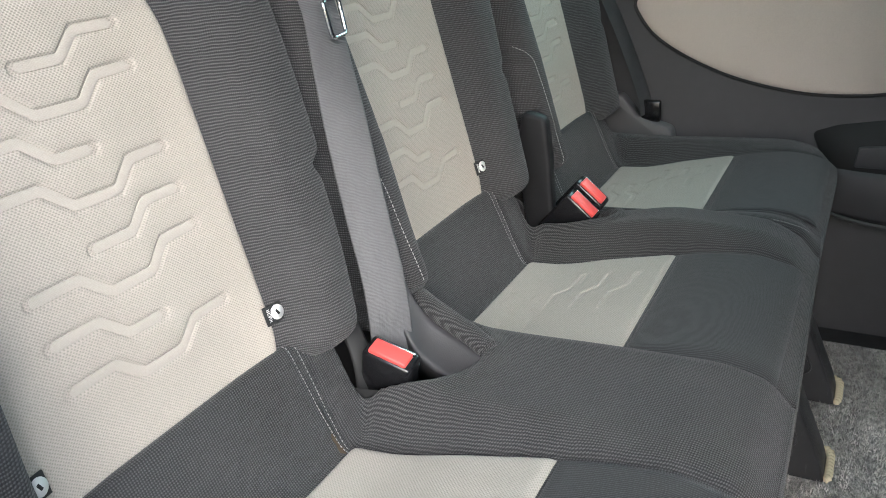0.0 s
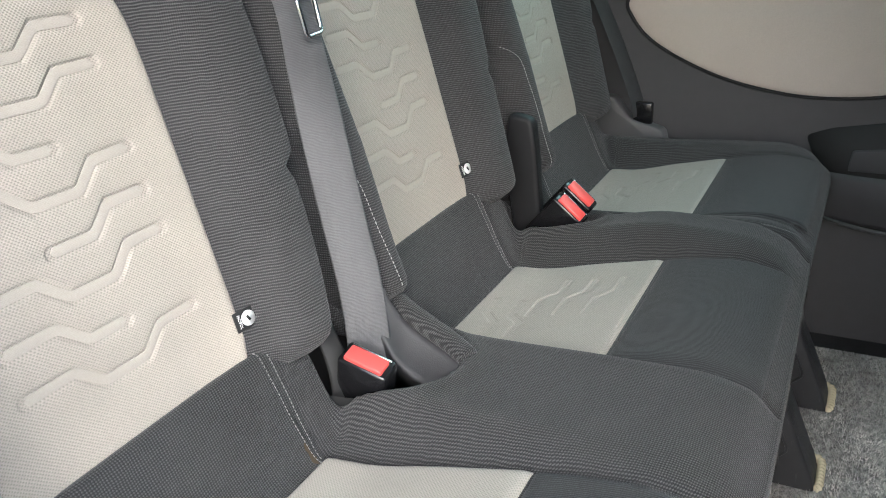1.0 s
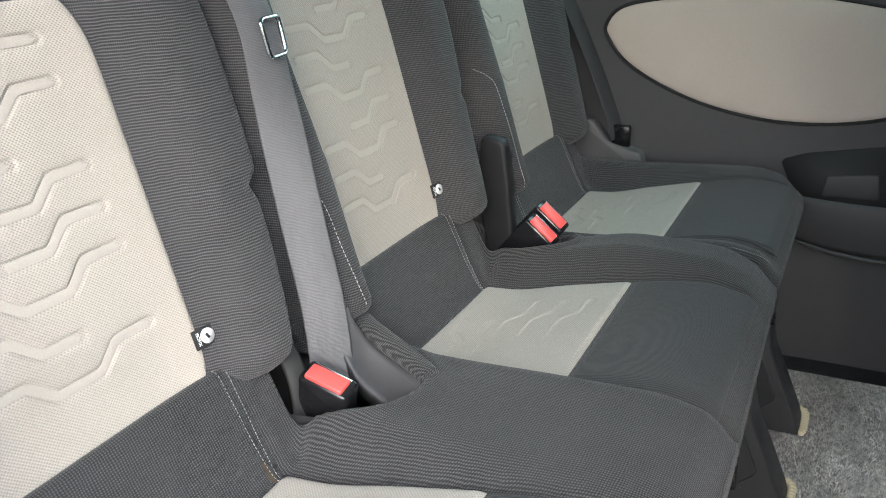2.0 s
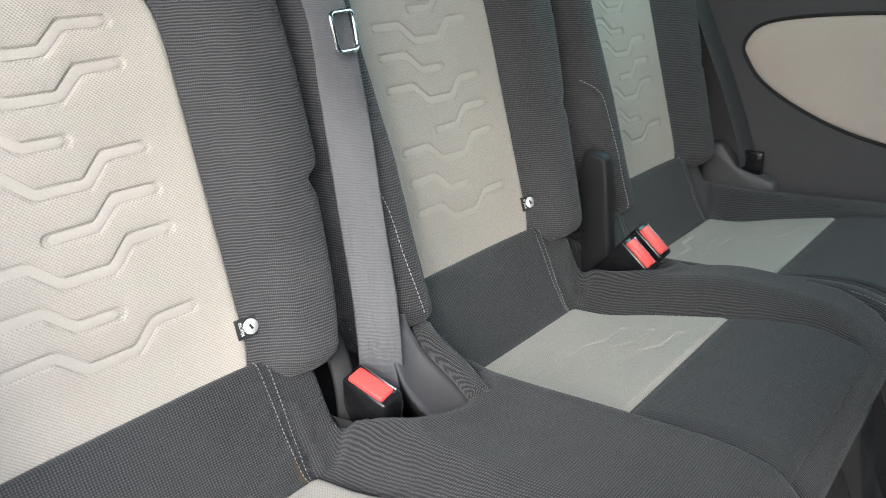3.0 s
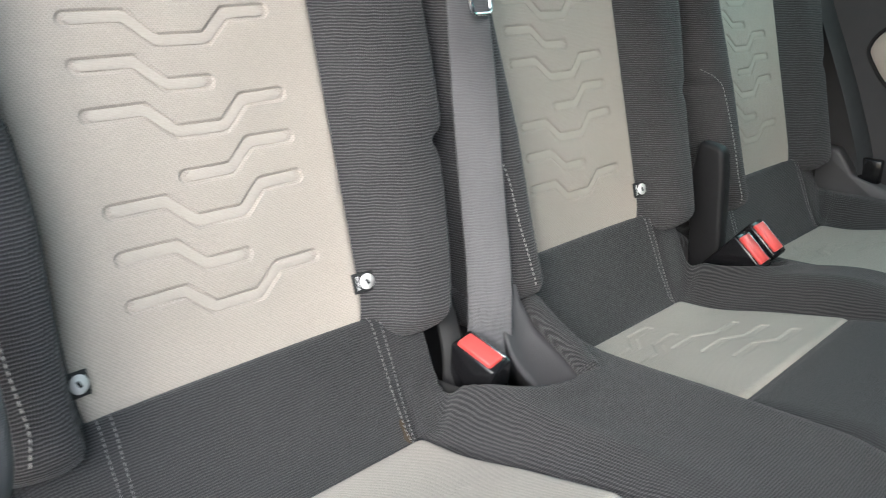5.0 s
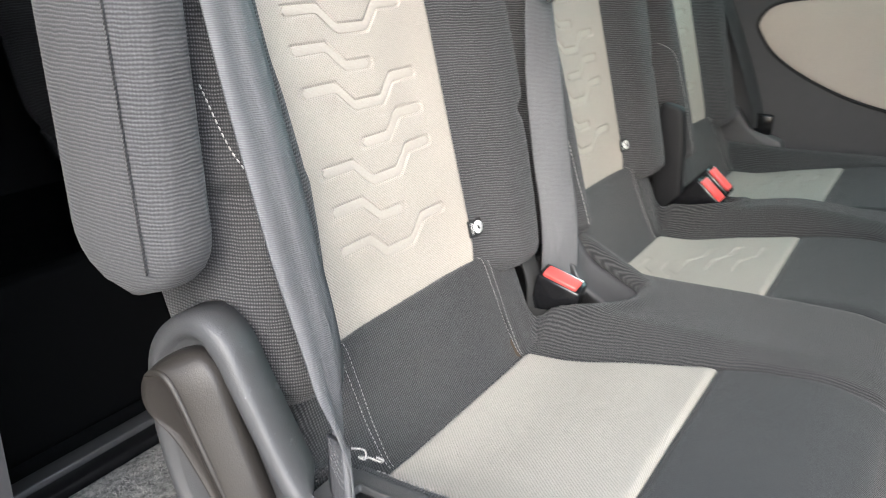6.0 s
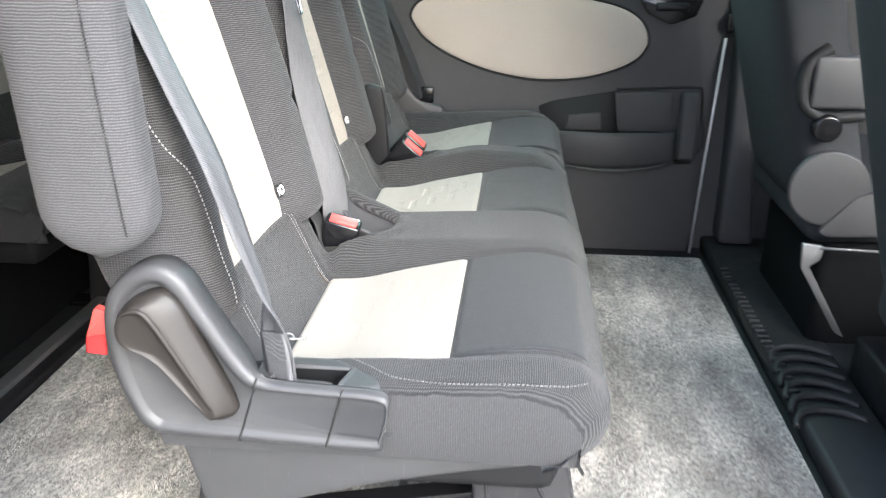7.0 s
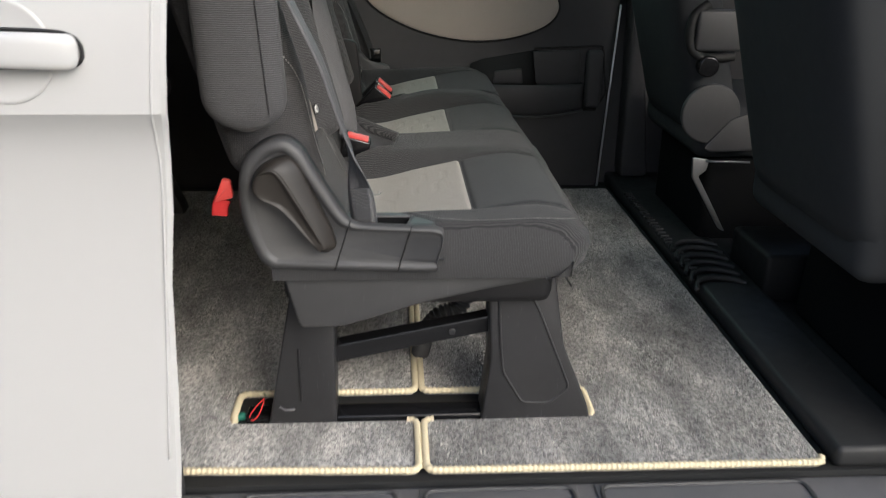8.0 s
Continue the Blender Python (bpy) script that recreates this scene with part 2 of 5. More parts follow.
def smooth_at(xs, ys, x):
    """Piecewise cubic through control points, without overshoot."""
    xs, ys = np.asarray(xs, float), np.asarray(ys, float)
    x = np.clip(np.asarray(x, float), xs[0], xs[-1])
    d = np.diff(ys) / np.diff(xs)
    m = np.zeros_like(xs)
    for i in range(1, len(xs) - 1):
        if d[i - 1] * d[i] > 0:
            m[i] = 2 * d[i - 1] * d[i] / (d[i - 1] + d[i])
    m[0], m[-1] = d[0], d[-1]
    k = np.clip(np.searchsorted(xs, x) - 1, 0, len(xs) - 2)
    h = xs[k + 1] - xs[k]
    u = (x - xs[k]) / h
    return (ys[k] * (1 + 2 * u) * (1 - u) ** 2 + m[k] * h * u * (1 - u) ** 2 + ys[k + 1] * u * u * (3 - 2 * u) + m[k + 1] * h * u * u * (u - 1))


def step(a, b, x):
    u = np.clip((np.asarray(x, float) - a) / (b - a), 0, 1)
    return u * u * (3 - 2 * u)


def curve(points, n=8, closed=False):
    """Catmull-Rom through points."""
    p = [Vector(q) for q in points]
    out = []
    last = len(p) if closed else len(p) - 1
    for i in range(last):
        a, b, c, d = (p[(i + k) % len(p)] if closed else p[min(max(i + k, 0), len(p) - 1)] for k in (-1, 0, 1, 2))
        for j in range(n):
            t = j / n
            out.append(0.5 * (2 * b + (c - a) * t + (2 * a - 5 * b + 4 * c - d) * t * t + (3 * b - a - 3 * c + d) * t ** 3))
    if not closed:
        out.append(p[-1])
    return out


def net_of(bm, rows, wrap=False, caps=False):
    """Faces between rows of points."""
    vs = [[bm.verts.new(p) for p in r] for r in rows]
    n = len(vs[0])
    for a, b in zip(vs, vs[1:]):
        for i in range(n if wrap else n - 1):
            j = (i + 1) % n
            bm.faces.new((a[i], a[j], b[j], b[i]))
    if caps:
        bm.faces.new(vs[0]), bm.faces.new(vs[-1])
    return vs


def box(size, m=None, bevel=0.0, segments=2, bm=None):
    """A box with rounded edges, centred, moved by m."""
    b = bmesh.new()
    bmesh.ops.create_cube(b, size=1.0, matrix=Matrix.Diagonal((*size, 1)))
    if bevel:
        bmesh.ops.bevel(b, geom=b.edges[:], offset=bevel, segments=segments, affect="EDGES", profile=0.5)
    if m is not None:
        bmesh.ops.transform(b, matrix=m, verts=b.verts)
    return b


def between(lo, hi, bevel=0.0, segments=2):
    lo, hi = Vector(lo), Vector(hi)
    return box(hi - lo, Matrix.Translation((lo + hi) / 2), bevel, segments)


def merged(*bms):
    out = bmesh.new()
    for b in bms:
        me = bpy.data.meshes.new("tmp")
        b.to_mesh(me)
        out.from_mesh(me)
        bpy.data.meshes.remove(me)
        b.free()
    return out


def plate(outline, depth, axis="y", bevel=0.0, segments=2):
    """A flat shape, given as points on one face, pushed along a vector and with rounded rims."""
    b = bmesh.new()
    f = b.faces.new([b.verts.new(p) for p in outline])
    r = bmesh.ops.extrude_face_region(b, geom=[f])
    bmesh.ops.translate(b, vec=Vector(depth), verts=[v for v in r["geom"] if isinstance(v, bmesh.types.BMVert)])
    if bevel:
        bmesh.ops.recalc_face_normals(b, faces=b.faces)
        rim = [e for e in b.edges if any(len(g.verts) != 4 for g in e.link_faces)] if len(outline) > 4 else b.edges[:]
        bmesh.ops.bevel(b, geom=rim, offset=bevel, segments=segments, affect="EDGES", profile=0.5)
    return b


def rounded(points, r, n=5):
    """A closed outline with its corners rounded by radius r."""
    out, p = [], [Vector(q) for q in points]
    for i, c in enumerate(p):
        a, b = (p[i - 1] - c), (p[(i + 1) % len(p)] - c)
        k = min(r, 0.45 * a.length, 0.45 * b.length)
        s, e = c + a.normalized() * k, c + b.normalized() * k
        for j in range(n + 1):
            t = j / n
            out.append((1 - t) ** 2 * s + 2 * t * (1 - t) * c + t * t * e)
    return out


def sweep(points, section, side=(0, 0, 1), closed=False, scale=None):
    """A section, as points (a, b), along a path: a lies along the side vector, b across it."""
    b = bmesh.new()
    p = [Vector(q) for q in points]
    n = len(p)
    rows = []
    for i, q in enumerate(p):
        d = (p[(i + 1) % n] - p[i - 1]) if closed else (p[min(i + 1, n - 1)] - p[max(i - 1, 0)])
        d.normalize()
        s = Vector(side(i / (n - 1)) if callable(side) else side)
        s = (s - d * s.dot(d)).normalized()
        c = d.cross(s)
        k = scale(i) if scale else 1.0
        rows.append([q + s * (u * k) + c * (v * k) for u, v in section])
    if closed:
        rows.append(rows[0])
    net_of(b, rows, wrap=True, caps=not closed)
    if closed:
        bmesh.ops.remove_doubles(b, verts=b.verts, dist=1e-6)
    return b


def ring(r, n=8, flat=1.0):
    return [(r * math.cos(2 * math.pi * i / n), flat * r * math.sin(2 * math.pi * i / n)) for i in range(n)]


def slab(w, t):
    """The section of a strap: width w, thickness t, soft edges."""
    return [(-w / 2, 0), (-w / 2 + t, t / 2), (0, t / 2 * 1.1), (w / 2 - t, t / 2), (w / 2, 0), (w / 2 - t, -t / 2), (0, -t / 2), (-w / 2 + t, -t / 2)]


def resample(points, gap):
    p = [Vector(q) for q in points]
    out, left = [p[0]], gap
    for a, b in zip(p, p[1:]):
        d, L = b - a, (b - a).length
        at = left
        while at <= L:
            out.append(a + d * (at / L))
            at += gap
        left = at - L
    return out


def dashes(points, gap=0.0055, length=0.0038, r=0.0007):
    """A row of stitches along a path."""
    b = bmesh.new()
    p = resample(points, gap)
    for a, c in zip(p, p[1:]):
        d = (c - a).normalized()
        e = a + d * length
        s = d.orthogonal().normalized()
        u = d.cross(s)
        rows = []
        for q, k in ((a, 0.5), (a.lerp(e, 0.5), 1.0), (e, 0.5)):
            rows.append([q + (s * math.cos(w) + u * math.sin(w)) * r * k for w in (0, 1.57, 3.14, 4.71)])
        net_of(b, rows, wrap=True, caps=True)
    return b


def cylinder(a, c, r, n=24, bevel=0.0):
    a, c = Vector(a), Vector(c)
    b = bmesh.new()
    q = (c - a).to_track_quat("Z", "Y").to_matrix().to_4x4()
    bmesh.ops.create_cone(b, cap_ends=True, segments=n, radius1=r, radius2=r, depth=(c - a).length)
    if bevel:
        rim = [e for e in b.edges if any(len(f.verts) > 4 for f in e.link_faces)]
        bmesh.ops.bevel(b, geom=rim, offset=bevel, segments=3, affect="EDGES", profile=0.5)
    bmesh.ops.transform(b, matrix=Matrix.Translation((a + c) / 2) @ q, verts=b.verts)
    return b


# ---- the rear seats ----
CENTRES = (1.33, 1.82, 2.31)
PITS = ((0.03, 1.603, 0.122, 0.082), (0.080, 2.058, 0.095, 0.040))


def back_plane(z):
    return -0.28 * (np.asarray(z, float) - 0.5)


RIGHT_Z = (0.38, 0.44, 0.47, 0.55, 0.612, 0.629, 0.643, 0.75, 0.87, 0.96)
RIGHT_W = (0.17, 0.202, 0.230, 0.252, 0.259, 0.259, 0.273, 0.278, 0.266, 0.21)
INNER_W = (0.17, 0.200, 0.226, 0.239, 0.248, 0.251, 0.254, 0.272, 0.264, 0.21)
LEFT_W = (0.17, 0.19, 0.200, 0.206, 0.206, 0.204, 0.210, 0.210, 0.200, 0.17)


def back_half(z, right=True, yc=1.82):
    """Half the width of a backrest, to its left and to its right."""
    if right:
        return smooth_at(RIGHT_Z, RIGHT_W if yc == 1.33 else INNER_W, z)
    return smooth_at(RIGHT_Z, LEFT_W, z) + (0.033 if yc == 1.33 else 0.014)


def insert_half(z, s=0.0, yc=1.82):
    """Half the width of a backrest insert; the outer seat's is wider at its foot."""
    up = np.clip((np.asarray(z, float) - 0.46) / 0.28, 0, 1)
    if yc == 1.33:
        return 0.128 + 0.008 * up + (0.020 * step(0.66, 0.47, z) + 0.018 * up) * (np.asarray(s) < 0)
    return 0.128 + 0.014 * up + (0.015 * step(0.66, 0.47, z) + 0.010 * up) * (np.asarray(s) < 0)


def back_front(s, z, yc=1.82):
    """How far forward the face of a backrest stands at s across and z up."""
    wi = insert_half(z, s, yc)
    w = np.where(np.asarray(s) > 0, back_half(z, True, yc), back_half(z, False, yc))
    a = np.abs(s)
    dish = -(0.007 + 0.006 * step(0.56, 0.49, z)) * (1 - np.clip(a / wi, 0, 1) ** 4)
    t = np.clip((a - wi) / (w - wi), 0, 1)
    steep = smooth_at((0, 0.04, 0.14, 0.35, 0.68, 0.87, 0.96, 1.0), (0, 0.018, 0.045, 0.052, 0.046, 0.022, -0.014, -0.05), t)
    gentle = smooth_at((0, 0.06, 0.16, 0.40, 0.68, 0.87, 0.96, 1.0), (0, 0.005, 0.014, 0.040, 0.046, 0.022, -0.014, -0.05), t)
    steep = steep * (1 - 0.25 * step(0.64, 0.50, z)) if yc == 1.33 else np.where(steep > 0, 1.22 * steep, steep)
    bolster = np.where(np.asarray(s) > 0, gentle, steep)
    low = np.where(a < wi, -0.07 * np.clip((0.455 - z) / 0.07, 0, 1.2) ** 2, -0.13 * np.clip((0.476 - z) / 0.06, 0, 1.1) ** 2.2)
    high = -0.06 * np.clip((z - 0.86) / 0.09, 0, 1.2) ** 2
    fold = -0.010 * np.exp(-((z - 0.630) / 0.010) ** 2) * step(0.55, 0.9, t)
    return back_plane(z) + np.where(a < wi, dish, bolster + fold) + low + high


def backrest_mesh(yc):
    b = bmesh.new()
    rows = []
    for z in np.concatenate([np.linspace(0.395, 0.48, 12), np.linspace(0.487, 0.60, 16), np.linspace(0.606, 0.67, 17), np.linspace(0.68, 0.95, 30)]):
        wl, wr = float(back_half(z, False, yc)), float(back_half(z, True, yc))
        u = np.sin(np.linspace(-math.pi / 2, math.pi / 2, 91))
        ss = np.where(u < 0, u * wl, u * wr)
        xs = back_front(ss, z, yc)
        if z < 0.45:
            xs = np.maximum(xs, -0.06)
        xs = xs - 0.005 * step(0.0, 0.010, insert_half(z, ss, yc) - np.abs(ss)) * step(0.445, 0.455, z) * step(0.822, 0.812, z)
        rear = float(back_plane(z)) - 0.10 + 0.085 * float(step(0.50, 0.40, z))
        r = [(float(x), yc + float(s), float(z)) for x, s in zip(xs, ss)]
        r += [(rear + 0.02, yc + wr * 0.995, z), (rear, yc + wr * 0.9, z), (rear - 0.005, yc, z), (rear, yc - wl * 0.9, z), (rear + 0.02, yc - wl * 0.995, z)]
        rows.append(r)
    net_of(b, rows, wrap=True, caps=True)
    return b


def back_insert_mesh(yc):
    z0, z1 = 0.445, 0.822
    v, u = np.meshgrid(np.linspace(0, 1, 400), np.linspace(-1, 1, 300), indexing="ij")
    z = z0 + (z1 - z0) * v
    edge = np.minimum(v, 1 - v) * (z1 - z0)
    corner = 0.022 * (1 - np.sqrt(1 - np.clip(1 - edge / 0.055, 0, 1) ** 2))
    w = insert_half(z, u, yc) - corner
    s = u * w
    d = np.minimum(edge, (1 - np.abs(u)) * w)
    lift = 0.0045 * np.sqrt(1 - np.clip(1 - d / 0.009, 0, 1) ** 2) - 0.0025
    x = back_front(s, z, yc) + lift + pressed(s - LINE_SHIFT[yc], z, BACK_LINES, 0.0096, 0.0023)
    return sheet(np.stack([x, yc + s, z], -1))


LINE_A = ((-0.081, 0), (-0.034, 0), (-0.0105, -0.020), (0.034, -0.0205), (0.056, -0.001), (0.094, 0))
LINE_B = ((-0.081, 0), (-0.034, 0), (-0.0105, -0.020), (0.027, -0.0205))
LINE_C = ((-0.012, -0.019), (0.031, -0.019), (0.053, 0), (0.093, 0))
BACK_LINES = ((LINE_C, 0.790), (LINE_A, 0.7545), (LINE_B, 0.720), (LINE_A, 0.683), (LINE_C, 0.646), (LINE_A, 0.611), (LINE_B, 0.575), (LINE_A, 0.538))
LINE_SHIFT = {1.33: -0.006, 1.82: 0.003, 2.31: 0.002}
SEAT_LINES = ((LINE_C, 0.250), (LINE_C, 0.212), (LINE_C, 0.175), (LINE_B, 0.150), (LINE_B, 0.115))


def pressed(a, c, lines, width, depth):
    """How deep the welded lines are pressed into the cloth at (a, c)."""
    near = np.full(np.shape(a), 1.0)
    for pts, at in lines:
        for (x0, y0), (x1, y1) in zip(pts, pts[1:]):
            dx, dy = x1 - x0, y1 - y0
            t = np.clip(((a - x0) * dx + (c - at - y0) * dy) / (dx * dx + dy * dy), 0, 1)
            near = np.minimum(near, np.hypot(a - x0 - t * dx, c - at - y0 - t * dy))
    out = np.maximum(0, near - width / 2)
    return -depth * (0.82 * np.exp(-(out / 0.0012) ** 1.6) + 0.18 * np.exp(-out / 0.0040))


def sheet(rows):
    """A mesh from a grid of points given as an array (rows, columns, 3)."""
    n, k = rows.shape[:2]
    at = np.arange(n * k).reshape(n, k)
    quads = np.stack([at[:-1, :-1], at[:-1, 1:], at[1:, 1:], at[1:, :-1]], -1).reshape(-1, 4)
    me = bpy.data.meshes.new("sheet")
    me.from_pydata(rows.reshape(-1, 3).tolist(), [], quads.tolist())
    b = bmesh.new()
    b.from_mesh(me)
    bpy.data.meshes.remove(me)
    return b


def ribbon(points, place, width=0.0075, lift=0.0009):
    """A welded line of even width with round ends, laid on a surface; place(a, b, h) gives the world point."""
    p = [Vector((*q, 0)) for q in points]
    q = []
    for i, c in enumerate(p):
        if 0 < i < len(p) - 1:
            a, d = (p[i - 1] - c).normalized(), (p[i + 1] - c).normalized()
            q += [c + a * 0.004, c + (a + d) * 0.0012, c + d * 0.004]
        else:
            q.append(c)
    q = resample(q + [q[-1]], 0.0025)
    b = bmesh.new()
    rows = []
    n = len(q)
    for i, c in enumerate(q):
        d = (q[min(i + 1, n - 1)] - q[max(i - 1, 0)]).normalized()
        s = Vector((-d.y, d.x, 0))
        end = min(i, n - 1 - i) * 0.0025
        k = math.sqrt(max(0.05, 1 - max(0.0, 1 - end / (width / 2)) ** 2))
        rows.append([place(*(c + s * (e * width * k))[:2], h) for e, h in ((-0.5, -0.003), (-0.49, lift * 0.75), (-0.42, lift), (0, lift * 1.08), (0.42, lift), (0.49, lift * 0.75), (0.5, -0.003))])
    net_of(b, rows)
    return b


# each cushion: left and right rim, and whether that side carries a bolster
CUSHIONS = {1.33: (1.072, 1.696, 1.0, 1.0), 1.82: (1.686, 2.095, 0.0, 1.0), 2.31: (2.100, 2.556, 1.0, 1.0)}
MID_X = (-0.04, -0.012, 0.004, 0.012, 0.028, 0.05, 0.072, 0.11, 0.2, 0.287, 0.34, 0.39, 0.435, 0.472)
MID_Z = (0.420, 0.446, 0.467, 0.4695, 0.440, 0.390, 0.357, 0.358, 0.376, 0.393, 0.404, 0.409, 0.402, 0.372)
SIDE_X = (-0.04, 0.0, 0.05, 0.15, 0.287, 0.39, 0.44, 0.472)
SIDE_Z = (0.425, 0.413, 0.404, 0.405, 0.411, 0.414, 0.405, 0.376)
HUMP_Z = (0.425, 0.413, 0.404, 0.408, 0.430, 0.426, 0.408, 0.376)


def pocket_edge(x):
    """Where the near cushion meets the plastic pocket of the belt anchor."""
    return smooth_at((0.03, 0.153, 0.196, 0.222, 0.240), (1.124, 1.132, 1.106, 1.082, 1.045), x)


def cushion_z(x, y, yc):
    """The height of a seat cushion."""
    left, right, bl, br = CUSHIONS[yc]
    s = y - yc
    bowl = np.clip(1 - (s / 0.14) ** 2, 0, 1) * step(0.09, 0.04, x)
    mid = smooth_at(MID_X, MID_Z, x + 0.005 * bowl) - 0.002 * bowl
    side = smooth_at(SIDE_X, SIDE_Z, x)
    other = smooth_at(SIDE_X, HUMP_Z if yc == 1.82 else SIDE_Z, x)
    k = 0.036 * step(0.085, 0.04, x)
    z = mid + (side - mid) * step(0.153 + k, 0.200 + k * 0.6, -s) * bl + (other - mid) * step(0.153 + k, 0.208 + k * 0.4, s) * br
    # seams sunk round the sewn-in panels, and the fold beside the rear seam
    seam = 0.147 + 0.017 * np.clip((x - 0.072) / 0.215, 0, 1)
    along = step(0.02, 0.075, x) * step(0.465, 0.43, x)
    z = z - 0.0045 * along * np.exp(-((np.abs(s) - seam) / 0.0065) ** 2) * np.where(s < 0, bl, br)
    z = z - 0.0030 * np.exp(-((x - 0.287) / 0.006) ** 2) * step(0.17, 0.15, np.abs(s))
    z = z - 0.0060 * np.exp(-((s - 0.145) / 0.006) ** 2) * step(-0.005, 0.015, x) * step(0.085, 0.06, x)
    if yc == 1.33:
        edge = pocket_edge(x)
        z = z - 0.05 * step(edge - 0.010, edge - 0.018, y) * step(0.232, 0.226, x) * step(0.06, 0.07, x)
        z = z + 0.002 * step(edge - 0.004, edge + 0.014, y) * step(1.225, 1.185, y) * step(0.27, 0.215, x) * step(0.03, 0.08, x)
    rim = np.minimum(y - left, right - y)
    r = np.where((yc == 1.33) & (s < 0), 0.016, 0.028)
    over = np.clip((r - rim) / r, 0, 1)
    z = z - 0.93 * r * (1 - np.sqrt(1 - 0.98 * over ** 2)) * np.where((s < 0) & (bl == 0.0), 0.5, 1.0)
    for cx, cy, rx, ry in PITS:
        d = np.sqrt(((x - cx) / rx) ** 2 + ((y - cy) / ry) ** 2)
        z = z + 0.005 * np.exp(-((d - 1.12) / 0.1) ** 2) - 0.13 * step(1.04, 0.90, d)
    return z


def cushion_front(y, yc):
    corner = np.clip((1.126 - np.asarray(y, float)) / 0.056, 0, 1)
    return 0.474 - 0.052 * (1 - np.sqrt(1 - 0.97 * corner ** 2)) - 0.012 * step(1.5, 2.2, y) - 0.020 * step(2.48, 2.556, y)


def cushion_mesh(yc):
    b = bmesh.new()
    rows = []
    left, right = CUSHIONS[yc][:2]
    us = np.concatenate([[0, 0.003, 0.008], np.linspace(0.015, 0.985, 165), [0.992, 0.997, 1.0]])
    ys = left + (right - left) * us
    xf = cushion_front(ys, yc)
    for u in np.linspace(0, 1, 104):
        u = 1 - (1 - u) ** 1.15
        xs = -0.04 + (xf + 0.04) * u
        z = cushion_z(xs + (0.474 - xf) * u, ys, yc)
        rows.append([(float(x), float(y), float(q)) for x, y, q in zip(xs, ys, z)])
    for dx, z in ((0.002, 0.355), (-0.004, 0.335), (-0.02, 0.318), (-0.04, 0.311)):
        rows.append([(float(x) + dx, float(y), z) for x, y in zip(xf, ys)])
    net_of(b, rows)
    return b, rows


def cushion_sides(rows):
    """The two upright side cloths of a cushion."""
    for k in (0, -1):
        b = bmesh.new()
        upper = [b.verts.new(r[k]) for r in rows]
        sg = -1 if k else 1
        mid = [b.verts.new((v.co.x, v.co.y - 0.004 * sg, min(v.co.z, 0.345))) for v in upper]
        low = [b.verts.new((v.co.x, v.co.y + 0.008 * sg, 0.311)) for v in upper]
        for a, c in ((upper, mid), (mid, low)):
            for i in range(len(a) - 1):
                b.faces.new((a[i], a[i + 1], c[i + 1], c[i]))
        yield b


def cushion_patch(yc, x0, x1, w0, w1, lines=(), lift=0.0045):
    """A sewn-in panel of a cushion, its rims drawn down into the seam."""
    v, u = np.meshgrid(np.linspace(0, 1, 150), np.linspace(-1, 1, 200), indexing="ij")
    x = x0 + (x1 - x0) * v
    w = w0 + (w1 - w0) * v
    d = np.minimum(np.minimum(v, 1 - v) * (x1 - x0), (1 - np.abs(u)) * w)
    y = yc + u * w
    z = cushion_z(x, y, yc) + lift * np.sqrt(1 - np.clip(1 - d / 0.008, 0, 1) ** 2) - 0.0025
    if lines:
        z = z + pressed(u * w, x, lines, 0.0085, 0.0006 if yc == 1.33 else 0.0016)
    return sheet(np.stack([x, y, z], -1))


def tag_on(yc, s, seat):
    """The small sewn label at the edge of a backrest insert, with its round sign and the word beside it."""
    z = 0.505 if s > 0 else 0.500
    base = Vector((float(back_front(s, z, yc)) + 0.004 if s > 0 else float(back_plane(z)) + 0.005, yc + s, z))
    m = Matrix.Translation(base) @ pose(0, 0, 0, 0, -15, 0) @ pose(0, 0, 0, 0, 0, -12 if s > 0 else 8) @ Matrix.Diagonal((0.86, 0.86, 0.86, 1))
    tab = part("isofix_tag", box((0.0022, 0.027, 0.023), m, 0.0007), label_black, seat, "small black woven tag with a round white sign")
    part("tag_disc", cylinder(m @ Vector((0.0008, 0.004, 0)), m @ Vector((0.0018, 0.004, 0)), 0.0076, 24), label_white, tab)
    part("tag_symbol", box((0.0008, 0.003, 0.0065), m @ pose(0.002, 0.004, 0, 25)), label_black, tab)
    font = bpy.data.curves.new("word", "FONT")
    font.body, font.size, font.align_x, font.align_y, font.extrude = "ISOFIX", 0.0054, "CENTER", "CENTER", 0.0002
    ob = new("word", font)
    word = bpy.data.meshes.new_from_object(ob)
    bpy.data.objects.remove(ob)
    bm = bmesh.new()
    bm.from_mesh(word)
    bpy.data.meshes.remove(word)
    turn = Matrix(((0, 0, 1, 0), (1, 0, 0, 0), (0, 1, 0, 0), (0, 0, 0, 1)))
    bmesh.ops.transform(bm, matrix=m @ Matrix.Translation((0.0014, -0.0078, 0)) @ pose(0, 0, 0, -90) @ turn, verts=bm.verts)
    part("tag_word", bm, label_white, tab, smooth=False)


def seam_pair(yc, side, seat):
    """The twin row of stitches down the rear of a cushion."""
    for k, ds in enumerate((0, 0.011)):
        pts = []
        for v in np.linspace(0, 1, 24):
            x = 0.008 + 0.066 * v
            y = yc + side * (0.128 + ds + 0.003 * v - 0.008 * v * v * k)
            pts.append((x + 0.001, y, float(cushion_z(x, y, yc)) + 0.001))
        part("seam_stitching", dashes(pts, 0.0045, 0.0032, 0.00045), thread_grey, seat, "pale grey double stitching")


